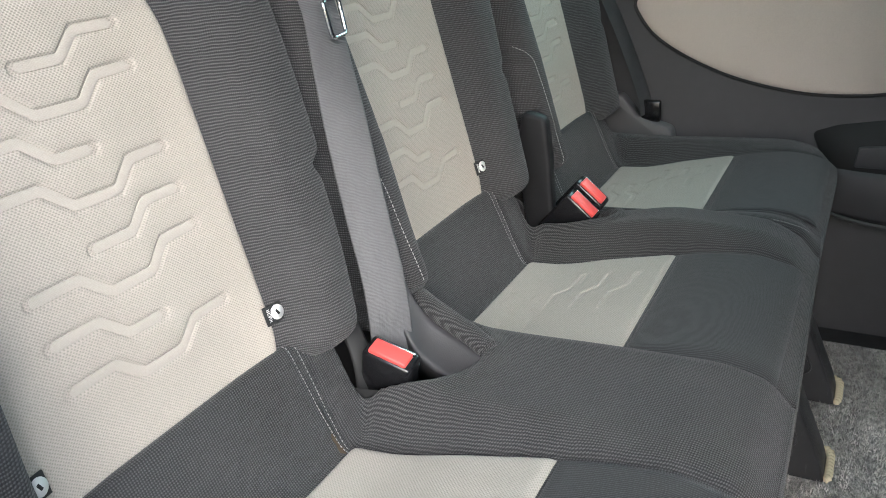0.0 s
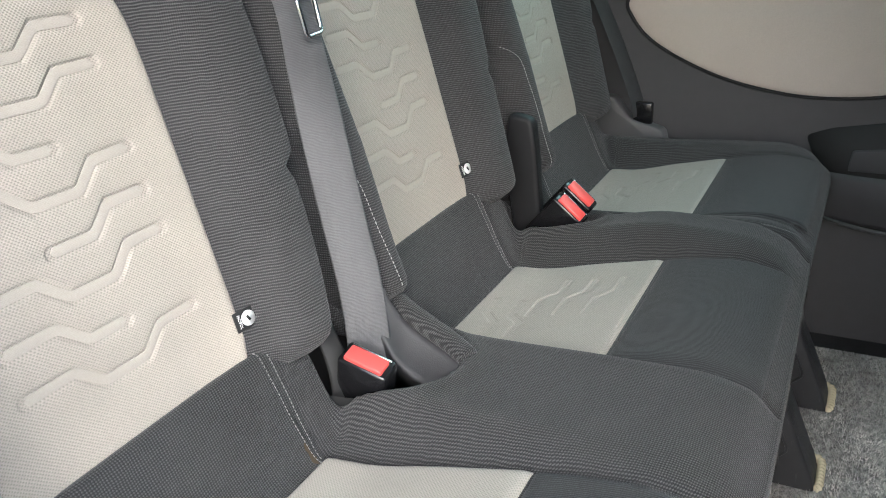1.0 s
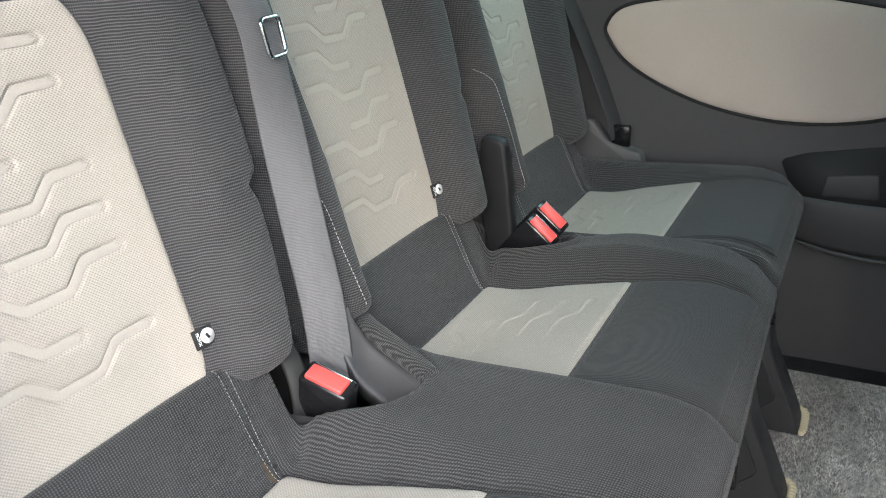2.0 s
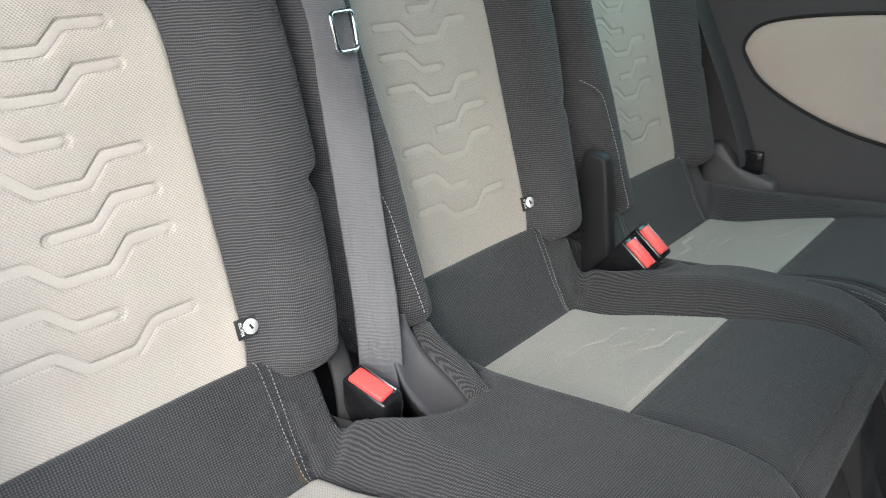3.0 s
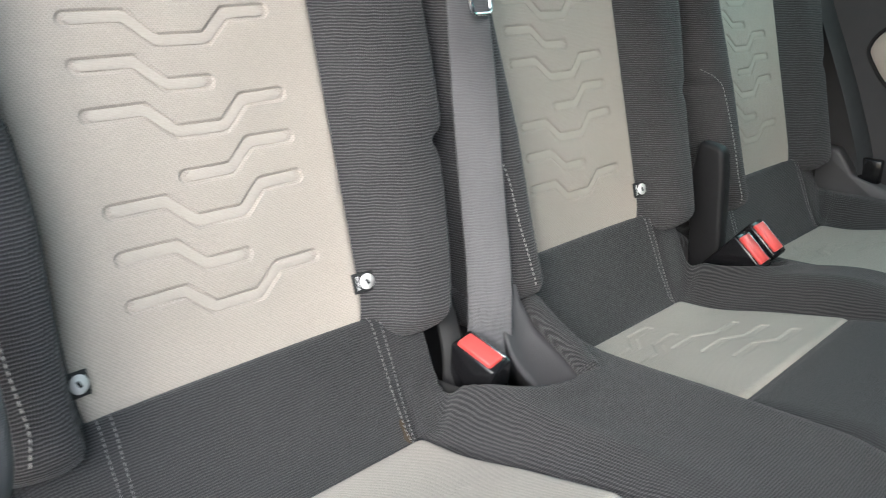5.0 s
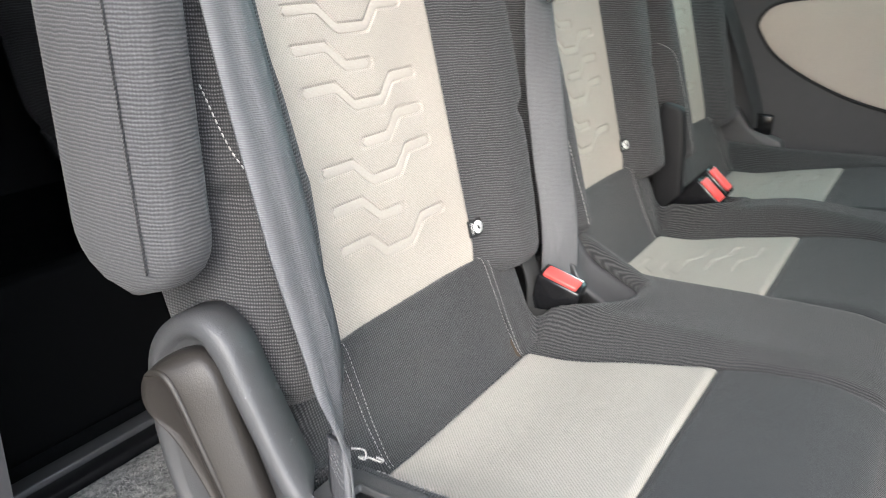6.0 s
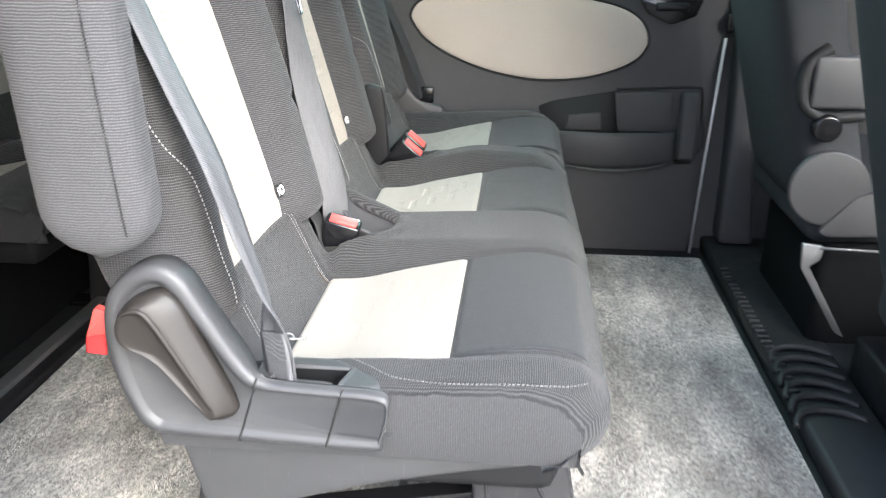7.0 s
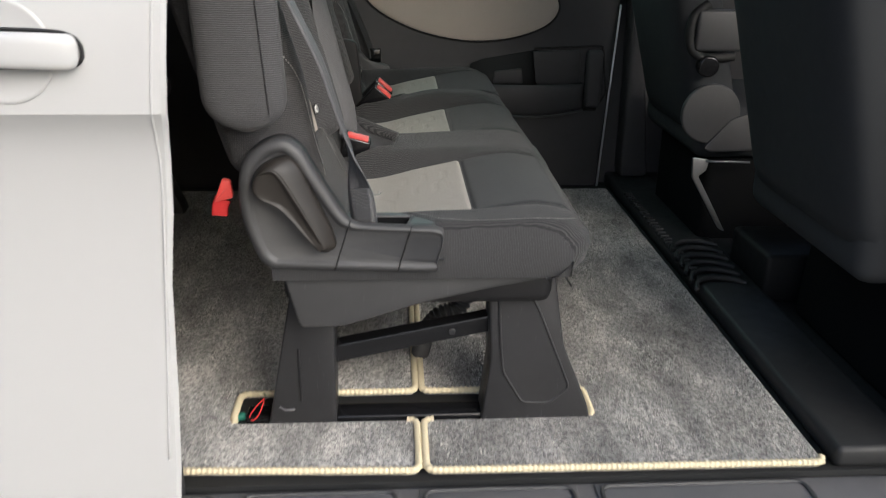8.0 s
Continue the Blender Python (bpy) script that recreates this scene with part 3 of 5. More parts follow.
# the line of bolster stitching: heights, and how far out across the bolster
STITCH = {1.33: ((0.472, 0.498, 0.54, 0.605, 0.632, 0.640, 0.652, 0.668, 0.718), (0.58, 0.50, 0.53, 0.62, 0.66, 0.70, 0.76, 0.80, 0.85)),
          1.82: ((0.470, 0.50, 0.54, 0.58, 0.61, 0.65), (0.46, 0.48, 0.53, 0.57, 0.66, 0.80)),
          2.31: ((0.462, 0.498, 0.54, 0.605, 0.632, 0.642, 0.655), (0.55, 0.55, 0.53, 0.58, 0.62, 0.70, 0.85))}


def build_seat(yc, label):
    seat = thing("rear_seat", (0.2, yc, 0.0), label, "seat", "rear row of seats")
    part("backrest", backrest_mesh(yc), cloth_back, seat, "charcoal ribbed cloth backrest with deep side bolsters")
    insert = part("backrest_insert", back_insert_mesh(yc), beige_back, seat, "beige mesh cloth centre panel")
    for pts, z in BACK_LINES:
        def place(a, c, h, z=z):
            a = a + LINE_SHIFT[yc]
            return (float(back_front(a, z + c, yc)) + 0.0002 + h, yc + a, z + c)
        sharp(part("welded_line", ribbon(pts, place, 0.0082, 0.0006), beige_line, insert), 40)
    pad, rims = cushion_mesh(yc)
    part("cushion", pad, cloth_seat, seat, "charcoal ribbed cloth seat cushion")
    for b in cushion_sides(rims):
        part("cushion_side", b, cloth_side, seat, "upright ribbed side cloth")
    part("cushion_insert", cushion_patch(yc, 0.072, 0.287, 0.145, 0.162, SEAT_LINES, 0.0065), beige_seat, seat, "beige cloth centre panel of the cushion")
    part("front_pad", cushion_patch(yc, 0.2875, 0.452, 0.162, 0.155), cloth_smooth, seat, "charcoal ribbed cloth front pad")
    if yc != 2.31:
        tag_on(yc, 0.131, seat)
    tag_on(yc, -0.130 - (0.018 if yc == 1.33 else 0.0), seat)
    seam_pair(yc, 1, seat)
    seam_pair(yc, -1, seat)
    zs, ks = STITCH[yc]
    pts = []
    for z in np.linspace(zs[0], zs[-1], 60):
        wi, w = float(insert_half(z, -1, yc)), float(back_half(z, False, yc))
        q = -(wi + (w - wi) * float(smooth_at(zs, ks, z)))
        pts.append((float(back_front(q, z, yc)) + 0.001, yc + q, float(z)))
    part("bolster_stitching", dashes(pts, 0.0055, 0.0038, 0.0008 if yc == 1.33 else 0.0006), thread, seat, "pale stitching along the bolster")
    part("seat_pan", between((-0.03, CUSHIONS[yc][0] + 0.042, 0.245), (0.42, CUSHIONS[yc][1] - 0.002, 0.316), 0.02), black_plastic, seat)
    return seat


near_seat = build_seat(CENTRES[0], "charcoal and beige cloth van seat with a flipped-up armrest")
mid_seat = build_seat(CENTRES[1], "charcoal and beige cloth middle seat between two seats")
far_seat = build_seat(CENTRES[2], "charcoal and beige cloth van seat beside the closed door")


def leg_pair(y, seat, w=0.07):
    """The front and rear pedestal of a seat, with the bar between them."""
    rear = rounded([(-0.078, y, -0.012), (0.045, y, -0.012), (0.050, y, 0.25), (-0.026, y, 0.25)], 0.008)
    leg = part("rear_leg", plate(rear, (0, w, 0), bevel=0.004), leg_plastic, seat, "dark grey plastic leg cover")
    part("leg_rib", between((-0.018, y - 0.003, 0.045), (-0.014, y + 0.001, 0.15), 0.001), black_plastic, leg)
    front = rounded([(0.308, y, -0.012), (0.512, y, -0.012), (0.505, y, 0.02), (0.453, y, 0.146), (0.427, y, 0.30), (0.313, y, 0.30), (0.322, y, 0.12)], 0.012)
    leg = part("front_leg", plate(front, (0, w, 0), bevel=0.005), leg_plastic, seat, "dark grey plastic leg cover with a raised panel")
    rim = [(x + 0.016, y - 0.001, z) for x, z in ((0.317, 0.258), (0.365, 0.266), (0.390, 0.215), (0.451, 0.063), (0.416, 0.031), (0.366, 0.033), (0.329, 0.098), (0.322, 0.17))]
    part("leg_panel", plate(rounded([(x, y - 0.0012, z) for x, _, z in rim], 0.010), (0, 0.006, 0)), leg_plastic, leg, smooth=False)
    part("panel_ridge", sweep(rounded(rim, 0.010), ring(0.0024, 8), (0, 1, 0), True), leg_plastic, leg)
    part("foot_scuff", sweep([(-0.055, y - 0.0008, 0.034), (-0.045, y - 0.001, 0.026), (-0.028, y - 0.0008, 0.028)], ring(0.0022, 6), (0, 1, 0)), pale_trim, leg)
    bar = merged(plate([(0.02, y + 0.030, 0.100), (0.335, y + 0.030, 0.166), (0.335, y + 0.030, 0.194), (0.02, y + 0.030, 0.132)], (0, 0.004, 0), bevel=0.001),
                 plate([(0.02, y + 0.031, 0.129), (0.335, y + 0.031, 0.191), (0.335, y + 0.031, 0.1955), (0.02, y + 0.031, 0.1335)], (0, 0.032, 0), bevel=0.001))
    bar = part("cross_bar", bar, black_gloss, seat, "black steel angle bar", smooth=False)
    part("bar_bolt", cylinder((0.255, y + 0.032, 0.164), (0.255, y + 0.026, 0.164), 0.006, 12, 0.002), leg_plastic, bar)
    part("floor_rail", between((-0.12, y + 0.01, -0.012), (0.46, y + 0.055, 0.004), 0.003), black_gloss, seat)


leg_pair(1.15, near_seat)
leg_pair(2.075, mid_seat)
leg_pair(2.305, far_seat)


# ---- side shield, lever, armrest and belt anchor of the near seat ----
def shield_mesh(outline, inner, y0, y1):
    """The shield: a rounded band between two outlines, which falls to a flatter middle."""
    rows = []
    for k, y in ((0.0, y1 - y0), (0.0, 0.011), (0.04, 0.006), (0.13, 0.0025), (0.28, 0.0), (0.48, -0.0014), (0.64, -0.0014), (0.78, 0.0004), (0.90, 0.0032), (1.0, 0.0046)):
        row = []
        for p, q in zip(outline, inner):
            v = p.lerp(q, k)
            flat = 1.0 - 0.55 * float(step(0.05, 0.11, v.x)) if k > 0.7 else 1.0
            thin = 1.0 - 0.78 * float(step(0.070, 0.096, v.x)) if y > 0.02 else 1.0
            row.append(Vector((v.x, y0 + y * flat * thin, v.z)))
        rows.append(row)
    b = bmesh.new()
    net_of(b, rows, wrap=True, caps=True)
    return b


def side_shield(seat):
    y0, y1 = 1.056, 1.088
    outline = curve([(-0.011, y0, 0.548), (-0.046, y0, 0.536), (-0.074, y0, 0.502), (-0.080, y0, 0.441), (-0.064, y0, 0.375), (-0.046, y0, 0.344), (-0.015, y0, 0.339), (0.10, y0, 0.335), (0.210, y0, 0.331), (0.221, y0, 0.345), (0.231, y0, 0.390), (0.222, y0, 0.406), (0.175, y0, 0.410), (0.12, y0, 0.413), (0.092, y0, 0.418), (0.073, y0, 0.436), (0.037, y0, 0.497), (0.016, y0, 0.533)], 6, True)
    inner = curve([(x, y0, z) for x, z in ((-0.013, 0.524), (-0.034, 0.517), (-0.053, 0.492), (-0.057, 0.442), (-0.045, 0.384), (-0.030, 0.362), (-0.008, 0.357), (0.10, 0.352), (0.210, 0.347), (0.2185, 0.353), (0.2265, 0.385), (0.217, 0.395), (0.171, 0.398), (0.115, 0.401), (0.083, 0.405), (0.061, 0.419), (0.019, 0.485), (0.0, 0.513))], 6, True)
    shield = part("side_shield", shield_mesh(outline, inner, y0, y1), grey_plastic, seat, "grey grained plastic side shield, scuffed")
    for xa, za, xb, zb in ((0.087, 0.420, 0.060, 0.336), (0.181, 0.410, 0.158, 0.333)):
        line = []
        for f in np.linspace(0.02, 0.98, 25):
            g = min(f, 1 - f) * math.hypot(xa - xb, za - zb)
            deep = 0.0036 if xb < 0.1 else 0.0021
            line.append((xa + (xb - xa) * f, y0 + float(smooth_at((0, 0.003, 0.007, 0.012, 0.016, 0.020, 0.05), (0.0055, 0.0022, -0.0008, -0.0012, 0.0004, deep, deep), g)), za + (zb - za) * f))
        part("panel_gap", sweep(line, ring(0.0015, 6), (0, 1, 0)), label_black, shield)
    foot = curve([(-0.056, 0, 0.482), (-0.044, 0, 0.506), (-0.012, 0, 0.522), (0.011, 0, 0.513), (0.030, 0, 0.472), (0.063, 0, 0.394), (0.057, 0, 0.375), (0.034, 0, 0.379), (-0.013, 0, 0.440), (-0.049, 0, 0.461)], 6, True)
    face = curve([(-0.052, 0, 0.483), (-0.044, 0, 0.501), (-0.030, 0, 0.508), (-0.013, 0, 0.500), (0.012, 0, 0.455), (0.044, 0, 0.391), (0.043, 0, 0.382), (0.034, 0, 0.386), (-0.013, 0, 0.445), (-0.046, 0, 0.465)], 6, True)
    rows = []
    for k, y in ((0.0, 0.004), (0.0, -0.006), (0.10, -0.011), (0.80, -0.021), (0.93, -0.0235), (1.0, -0.024)):
        rows.append([p.lerp(q, k) + Vector((0, y0 + y, 0)) for p, q in zip(foot, face)])
    middle = sum(face, Vector()) / len(face)
    for k, y in ((0.88, -0.0232), (0.6, -0.0215), (0.3, -0.0205)):
        rows.append([middle.lerp(q, k) + Vector((0, y0 + y, 0)) for q in face])
    b = bmesh.new()
    net_of(b, rows, wrap=True, caps=True)
    lever = part("recline_lever", b, brown_lever, seat, "brown-grey plastic recline lever with a raised edge")
    crest = curve([(-0.046, y0 - 0.0232, 0.498), (-0.030, y0 - 0.0236, 0.5055), (-0.015, y0 - 0.0236, 0.4985), (0.010, y0 - 0.0236, 0.4555), (0.0425, y0 - 0.0232, 0.393)], 8)
    part("lever_ridge", sweep(crest, ring(0.0032, 10), (0, 1, 0), False, lambda k: 0.35 + 0.65 * min(1.0, k / 6, (32 - k) / 6)), brown_lever, lever)
    u, v = np.meshgrid(np.linspace(0, 1, 130), np.linspace(0, 1, 90), indexing="ij")
    px, py = 0.078 + 0.154 * u, 1.0585 + 0.102 * v
    def inset(a0, a1, c0, c1, r):
        qx, qy = np.abs(px - (a0 + a1) / 2) - (a1 - a0) / 2 + r, np.abs(py - (c0 + c1) / 2) - (c1 - c0) / 2 + r
        return r - np.hypot(np.maximum(qx, 0), np.maximum(qy, 0)) - np.minimum(np.maximum(qx, qy), 0)
    rim = np.minimum(inset(-0.10, 0.2315, 1.0585, 1.30, 0.030), pocket_edge(px) + 0.006 - py)
    skew = px - 0.25 * (py - 1.066)
    hole = np.minimum(np.minimum(skew - 0.096, 0.171 - skew), np.minimum(py - 1.0665, 1.104 - py))
    pz = 0.4105 - 0.02 * (px - 0.1) - 0.055 * (1 - np.sqrt(1 - np.clip(1 - rim / 0.016, 0, 1) ** 2)) ** 1.2
    pz = pz + 0.0022 * np.exp(-((hole + 0.0025) / 0.0022) ** 2) - 0.036 * step(-0.0004, 0.0022, hole)
    top = part("anchor_pocket", sheet(np.stack([px, py, pz], -1)), grey_plastic, seat, "scuffed grey plastic pocket round the belt anchor")
    floor = [(0.0985 + 0.25 * (y - 1.066) + k * 0.070, y) for y, k in ((1.0690, 0), (1.0690, 1), (1.1015, 1), (1.1015, 0))]
    rows = [[(x, y, z) for x, y in floor] for z in (0.409, 0.384)]
    b = bmesh.new()
    net_of(b, rows, wrap=True)
    b.faces.new([v for v in b.verts if v.co.z < 0.39])
    # black inner faces darken the grey pocket's well in place of shade
    part("pocket_well", b, matte_shade_black, top, "well under the belt anchor, its shade put into a black lining", smooth=False)
    part("anchor_bolt", cylinder((0.160, 1.078, 0.376), (0.160, 1.078, 0.400), 0.0085, 20, 0.004), pale_trim, top, "pale round bolt cap")
    part("anchor_plate", box((0.046, 0.017, 0.004), pose(0.138, 1.092, 0.392, 12, 8, 10), 0.0015), steel, top, "worn steel anchor plate")
    valance = rounded([(-0.034, 1.092, 0.345), (-0.003, 1.092, 0.220), (0.068, 1.092, 0.221), (0.20, 1.092, 0.262), (0.31, 1.092, 0.287), (0.415, 1.092, 0.306), (0.415, 1.092, 0.345)], 0.012)
    part("valance", plate(valance, (0, 0.02, 0), bevel=0.004), grey_plastic, seat, "grey plastic valance under the seat")
    # upright armrest
    rows = []
    for v in np.linspace(0, 1, 40):
        z = 0.562 + 0.40 * v
        lean = -0.056 - 0.05 * (z - 0.57)
        r = 0.060 * math.sqrt(max(0.02, 1 - max(0.0, 1 - (z - 0.562) / 0.05) ** 2))
        row = []
        for a in np.linspace(0, 2 * math.pi, 40, endpoint=False):
            c, s = math.cos(a), math.sin(a)
            row.append((lean + r * math.copysign(abs(c) ** 0.7, c), 1.055 + 0.030 * (0.45 + 0.55 * r / 0.060) * math.copysign(abs(s) ** 0.6, s), z))
        rows.append(row)
    b = bmesh.new()
    net_of(b, rows, wrap=True, caps=True)
    arm = part("armrest", b, cloth_arm, seat, "upright padded armrest in charcoal ribbed cloth")
    part("armrest_seam", sweep(curve([(-0.020, 1.026, 0.59), (-0.026, 1.0255, 0.68), (-0.036, 1.0255, 0.85), (-0.042, 1.0255, 0.95)], 8), ring(0.0010, 6), (0, 1, 0)), cloth_seat, arm)


side_shield(near_seat)


# ---- belts and buckles ----
def strap(name, points, width_dir, label, n=10, w=0.047, cloth=webbing):
    t = thing(name, points[0], label, "seat belt", "seat belts")
    part("webbing", sweep(curve(points, n), slab(w, 0.0016), width_dir), cloth, t, "woven webbing")
    return t


def belt_turn(v):
    a = radians(float(smooth_at((0, 0.2, 0.3, 0.4, 0.5, 0.6, 0.7, 1.0), (10, 12, 27, 46, 53, 53, 52, 50), v)))
    return (math.sin(a), math.cos(a), 0)


belt_mid = strap("seat_belt", [(-0.100, 1.592, 0.95), (-0.045, 1.598, 0.87), (-0.007, 1.604, 0.79), (0.004, 1.608, 0.71), (0.013, 1.607, 0.65), (0.024, 1.602, 0.60), (0.036, 1.597, 0.55), (0.050, 1.590, 0.50), (0.058, 1.585, 0.45), (0.056, 1.587, 0.40), (0.045, 1.592, 0.34)], belt_turn, "grey seat belt hanging between two cloth seats")
m = Matrix.Translation((0.008, 1.613, 0.770)) @ pose(0, 0, 0, 0, -10, 10)
loop = rounded([(0, -0.019, 0.016), (0, 0.019, 0.016), (0, 0.017, -0.022), (0, -0.017, -0.022)], 0.007, 5)
part("tongue", sweep([m @ p for p in loop], ring(0.0025, 8), m.to_3x3() @ Vector((1, 0, 0)), True), chrome, belt_mid, "chromed belt tongue loop")


def near_turn(v):
    a = radians(float(smooth_at((0, 0.40, 0.60, 0.72, 0.80, 0.88, 1.0), (0, 2, -4, -14, -42, -60, -62), v)))
    return (math.sin(a), math.cos(a), 0)


def folded(w, t, sag):
    """A strap's section that bows lengthwise, as worn webbing does."""
    xs = np.linspace(-w / 2, w / 2, 9)
    bow = [sag * math.cos(math.pi * x / w) + 0.35 * sag * math.sin(4 * math.pi * x / w) for x in xs]
    return [(x, c + t / 2) for x, c in zip(xs, bow)] + [(x, c - t / 2) for x, c in zip(xs[::-1], bow[::-1])]


near_line = curve([(-0.110, 1.145, 0.98), (-0.060, 1.130, 0.88), (-0.014, 1.1145, 0.78), (0.018, 1.1015, 0.715), (0.047, 1.091, 0.655), (0.064, 1.090, 0.60), (0.075, 1.092, 0.56), (0.087, 1.091, 0.52), (0.098, 1.086, 0.475), (0.105, 1.081, 0.435), (0.108, 1.079, 0.398)], 10)
belt_near = thing("seat_belt", (0.10, 1.09, 0.42), "grey seat belt running down to its anchor in the side shield", "seat belt", "seat belts")
part("webbing", sweep(near_line, folded(0.047, 0.0015, 0.004), near_turn), webbing, belt_near, "worn grey webbing")
strap("seat_belt", [(-0.14, 2.60, 0.95), (-0.065, 2.60, 0.80), (-0.02, 2.60, 0.70), (0.035, 2.598, 0.58), (0.078, 2.597, 0.47), (0.085, 2.597, 0.43)], (0.30, 0.95, 0), "dark seat belt beside the closed door", cloth=webbing_dark)


def buckle(m, label, slot=True):
    t = thing("seat_belt_buckle", m.translation, label, "buckle", "seat belt buckles")
    part("housing", box((0.058, 0.030, 0.085), m @ Matrix.Translation((0, 0, -0.044)), 0.004), black_gloss, t, "black plastic housing")
    part("button", box((0.045, 0.0195, 0.007), m @ Matrix.Translation((0, -0.0025, 0.0)), 0.002), red_plastic, t, "red release button")
    part("slot_lip", box((0.048, 0.0025, 0.003), m @ Matrix.Translation((0, 0.0095, 0.0)), 0.001), chrome, t, "bright metal lip of the slot")
    return t



def aimed(at, up, along):
    """A place whose z points up and whose x runs along."""
    zz = Vector(up).normalized()
    zx = Vector(along)
    zx = (zx - zz * zx.dot(zz)).normalized()
    return Matrix.Translation(at) @ Matrix((zx, zz.cross(zx), zz)).transposed().to_4x4()


buckle(aimed((0.0805, 1.548, 0.430), (0.28, -0.22, 0.93), (1.0, 0.04, -0.28)), "black seat belt buckle with a red button in its recess")
pair = aimed((0.130, 2.052, 0.427), (0.66, -0.16, 0.74), (0.75, 0.02, -0.66))
buckle(pair, "black seat belt buckle with a red button leaning forward")
buckle(pair @ Matrix.Translation((-0.004, 0.036, 0.004)), "black seat belt buckle with a red button and chrome lip")


def boots():
    """Black plastic belt guides that rise out of the recesses between the cushions."""
    left = curve([(-0.006, 1.634, 0.530), (0.014, 1.628, 0.485), (0.046, 1.606, 0.450), (0.074, 1.591, 0.428), (0.092, 1.586, 0.408), (0.115, 1.582, 0.397), (0.142, 1.574, 0.391)], 6)
    right = curve([(0.026, 1.642, 0.548), (0.044, 1.634, 0.512), (0.060, 1.625, 0.474), (0.071, 1.628, 0.449), (0.088, 1.631, 0.428), (0.117, 1.629, 0.414), (0.158, 1.616, 0.404)], 6)
    rows = []
    for p, q in zip(left, right):
        row = [p + Vector((0, 0, -0.004))]
        row += [p.lerp(q, k) + Vector((-0.4, 0, -0.6)) * d for k, d in ((0.03, 0.0), (0.14, 0.0015), (0.35, 0.005), (0.6, 0.006), (0.84, 0.003), (0.95, 0.0))]
        row += [q + Vector((0, 0, -0.004)), q + Vector((-0.03, 0.0, -0.05)), p + Vector((-0.03, 0.026, -0.05)), p + Vector((-0.004, 0.004, -0.008))]
        rows.append(row)
    b = bmesh.new()
    net_of(b, rows, wrap=True, caps=True)
    part("belt_guide", b, dark_trim, mid_seat, "black plastic belt guide, hollow like a slide")
    rim = curve([(0.056, 1.656, 0.440), (0.074, 1.645, 0.438), (0.098, 1.640, 0.429), (0.130, 1.634, 0.417), (0.160, 1.622, 0.408)], 8)
    part("recess_rim", sweep(rim, ring(0.0125, 14), (0, 0, 1)), cloth_seat, mid_seat, "padded cloth rim of the buckle recess")
    b = plate(rounded([(0.03, 2.066, 0.33), (0.076, 2.066, 0.33), (0.066, 2.066, 0.50), (0.060, 2.066, 0.552), (0.022, 2.066, 0.560), (0.012, 2.066, 0.50)], 0.012), (0, 0.026, 0), bevel=0.007, segments=4)
    part("belt_guide", b, black_plastic, far_seat, "black plastic belt guide")


boots()

# ---- floor and mats ----
solo("floor", between((-2.2, 0.988, -0.06), (2.2, 2.70, -0.013)), rubber, "black rubber covered van floor", "floor", "structure", smooth=False)


def mat_outline(x0, x1, near, far, notches, open_left):
    """A mat with slots cut in from the side where two mats meet."""
    z = 0.0
    pts = []
    if open_left:
        pts = [(x0, near, z), (x1, near - 0.006, z), (x1, far, z), (x0, far, z)]
        for a, c, d in reversed(notches):
            pts += [(x0, c, z), (d, c, z), (d, a, z), (x0, a, z)]
    else:
        pts = [(x1, near, z)]
        for a, c, d in notches:
            pts += [(x1, a, z), (d, a, z), (d, c, z), (x1, c, z)]
        pts += [(x1, far, z), (x0, far, z), (x0, near + 0.03, z)]
    return pts


SLOTS = ((1.150, 1.250), (2.075, 2.165), (2.305, 2.395))


def floor_mat(pts, joint, label):
    t = thing("carpet_mat", pts[0], label, "mat", "floor mats")
    line = rounded(pts, 0.018, 4)
    part("carpet_surface", plate([v + Vector((0, 0, -0.011)) for v in line], (0, 0, 0.011), bevel=0.003), carpet, t, "grey mottled carpet pile")
    rope = resample(line + [line[0]], 0.0022)
    end = max(range(len(rope)), key=lambda i: abs(rope[i].x - joint) + rope[i].y)
    rope = [p for p in rope[end:] + rope[:end] if p.y < 2.525 and (abs(p.x - joint) < 0.64 or p.y < 1.01)]
    rope = [p for p in rope if not any(abs(p.y - a) < 0.003 and abs(p.x - joint) > 0.02 for a, _ in SLOTS)]
    cuts = [0] + [i for i in range(1, len(rope)) if (rope[i] - rope[i - 1]).length > 0.01] + [len(rope)]
    for i, j in zip(cuts, cuts[1:]):
        if j - i > 4:
            part("binding", sweep(rope[i:j], ring(0.0065, 7), (0, 0, 1), False, lambda k: 1.0 + 0.16 * math.sin(k * 2 * math.pi / 4)), cream_edge, t, "cream stitched rope binding")
    return t


floor_mat(mat_outline(0.203, 0.880, 1.000, 2.54, [(a, c, 0.516) for a, c in SLOTS], True), 0.203, "grey carpet mat with cream binding in front of the seats")
floor_mat(mat_outline(-0.60, 0.191, 1.000, 2.54, [(a, c, -0.142) for a, c in SLOTS], False), 0.191, "grey carpet mat with cream binding under and behind the seats")

# ---- far side: door panel ----
WALL = 2.62


def egg(grow=0.0):
    base = [(0.052, 0.655), (0.062, 0.625), (0.095, 0.586), (0.160, 0.546), (0.250, 0.510), (0.350, 0.488), (0.430, 0.482), (0.520, 0.488), (0.600, 0.507), (0.660, 0.535), (0.690, 0.570), (0.692, 0.605), (0.670, 0.645), (0.620, 0.675), (0.540, 0.695), (0.420, 0.712), (0.280, 0.715), (0.150, 0.706), (0.080, 0.690)]
    c = Vector((0.37, 0, 0.6))
    return [Vector((x, 0, z)) + (Vector((x, 0, z)) - c).normalized() * grow for x, z in base]


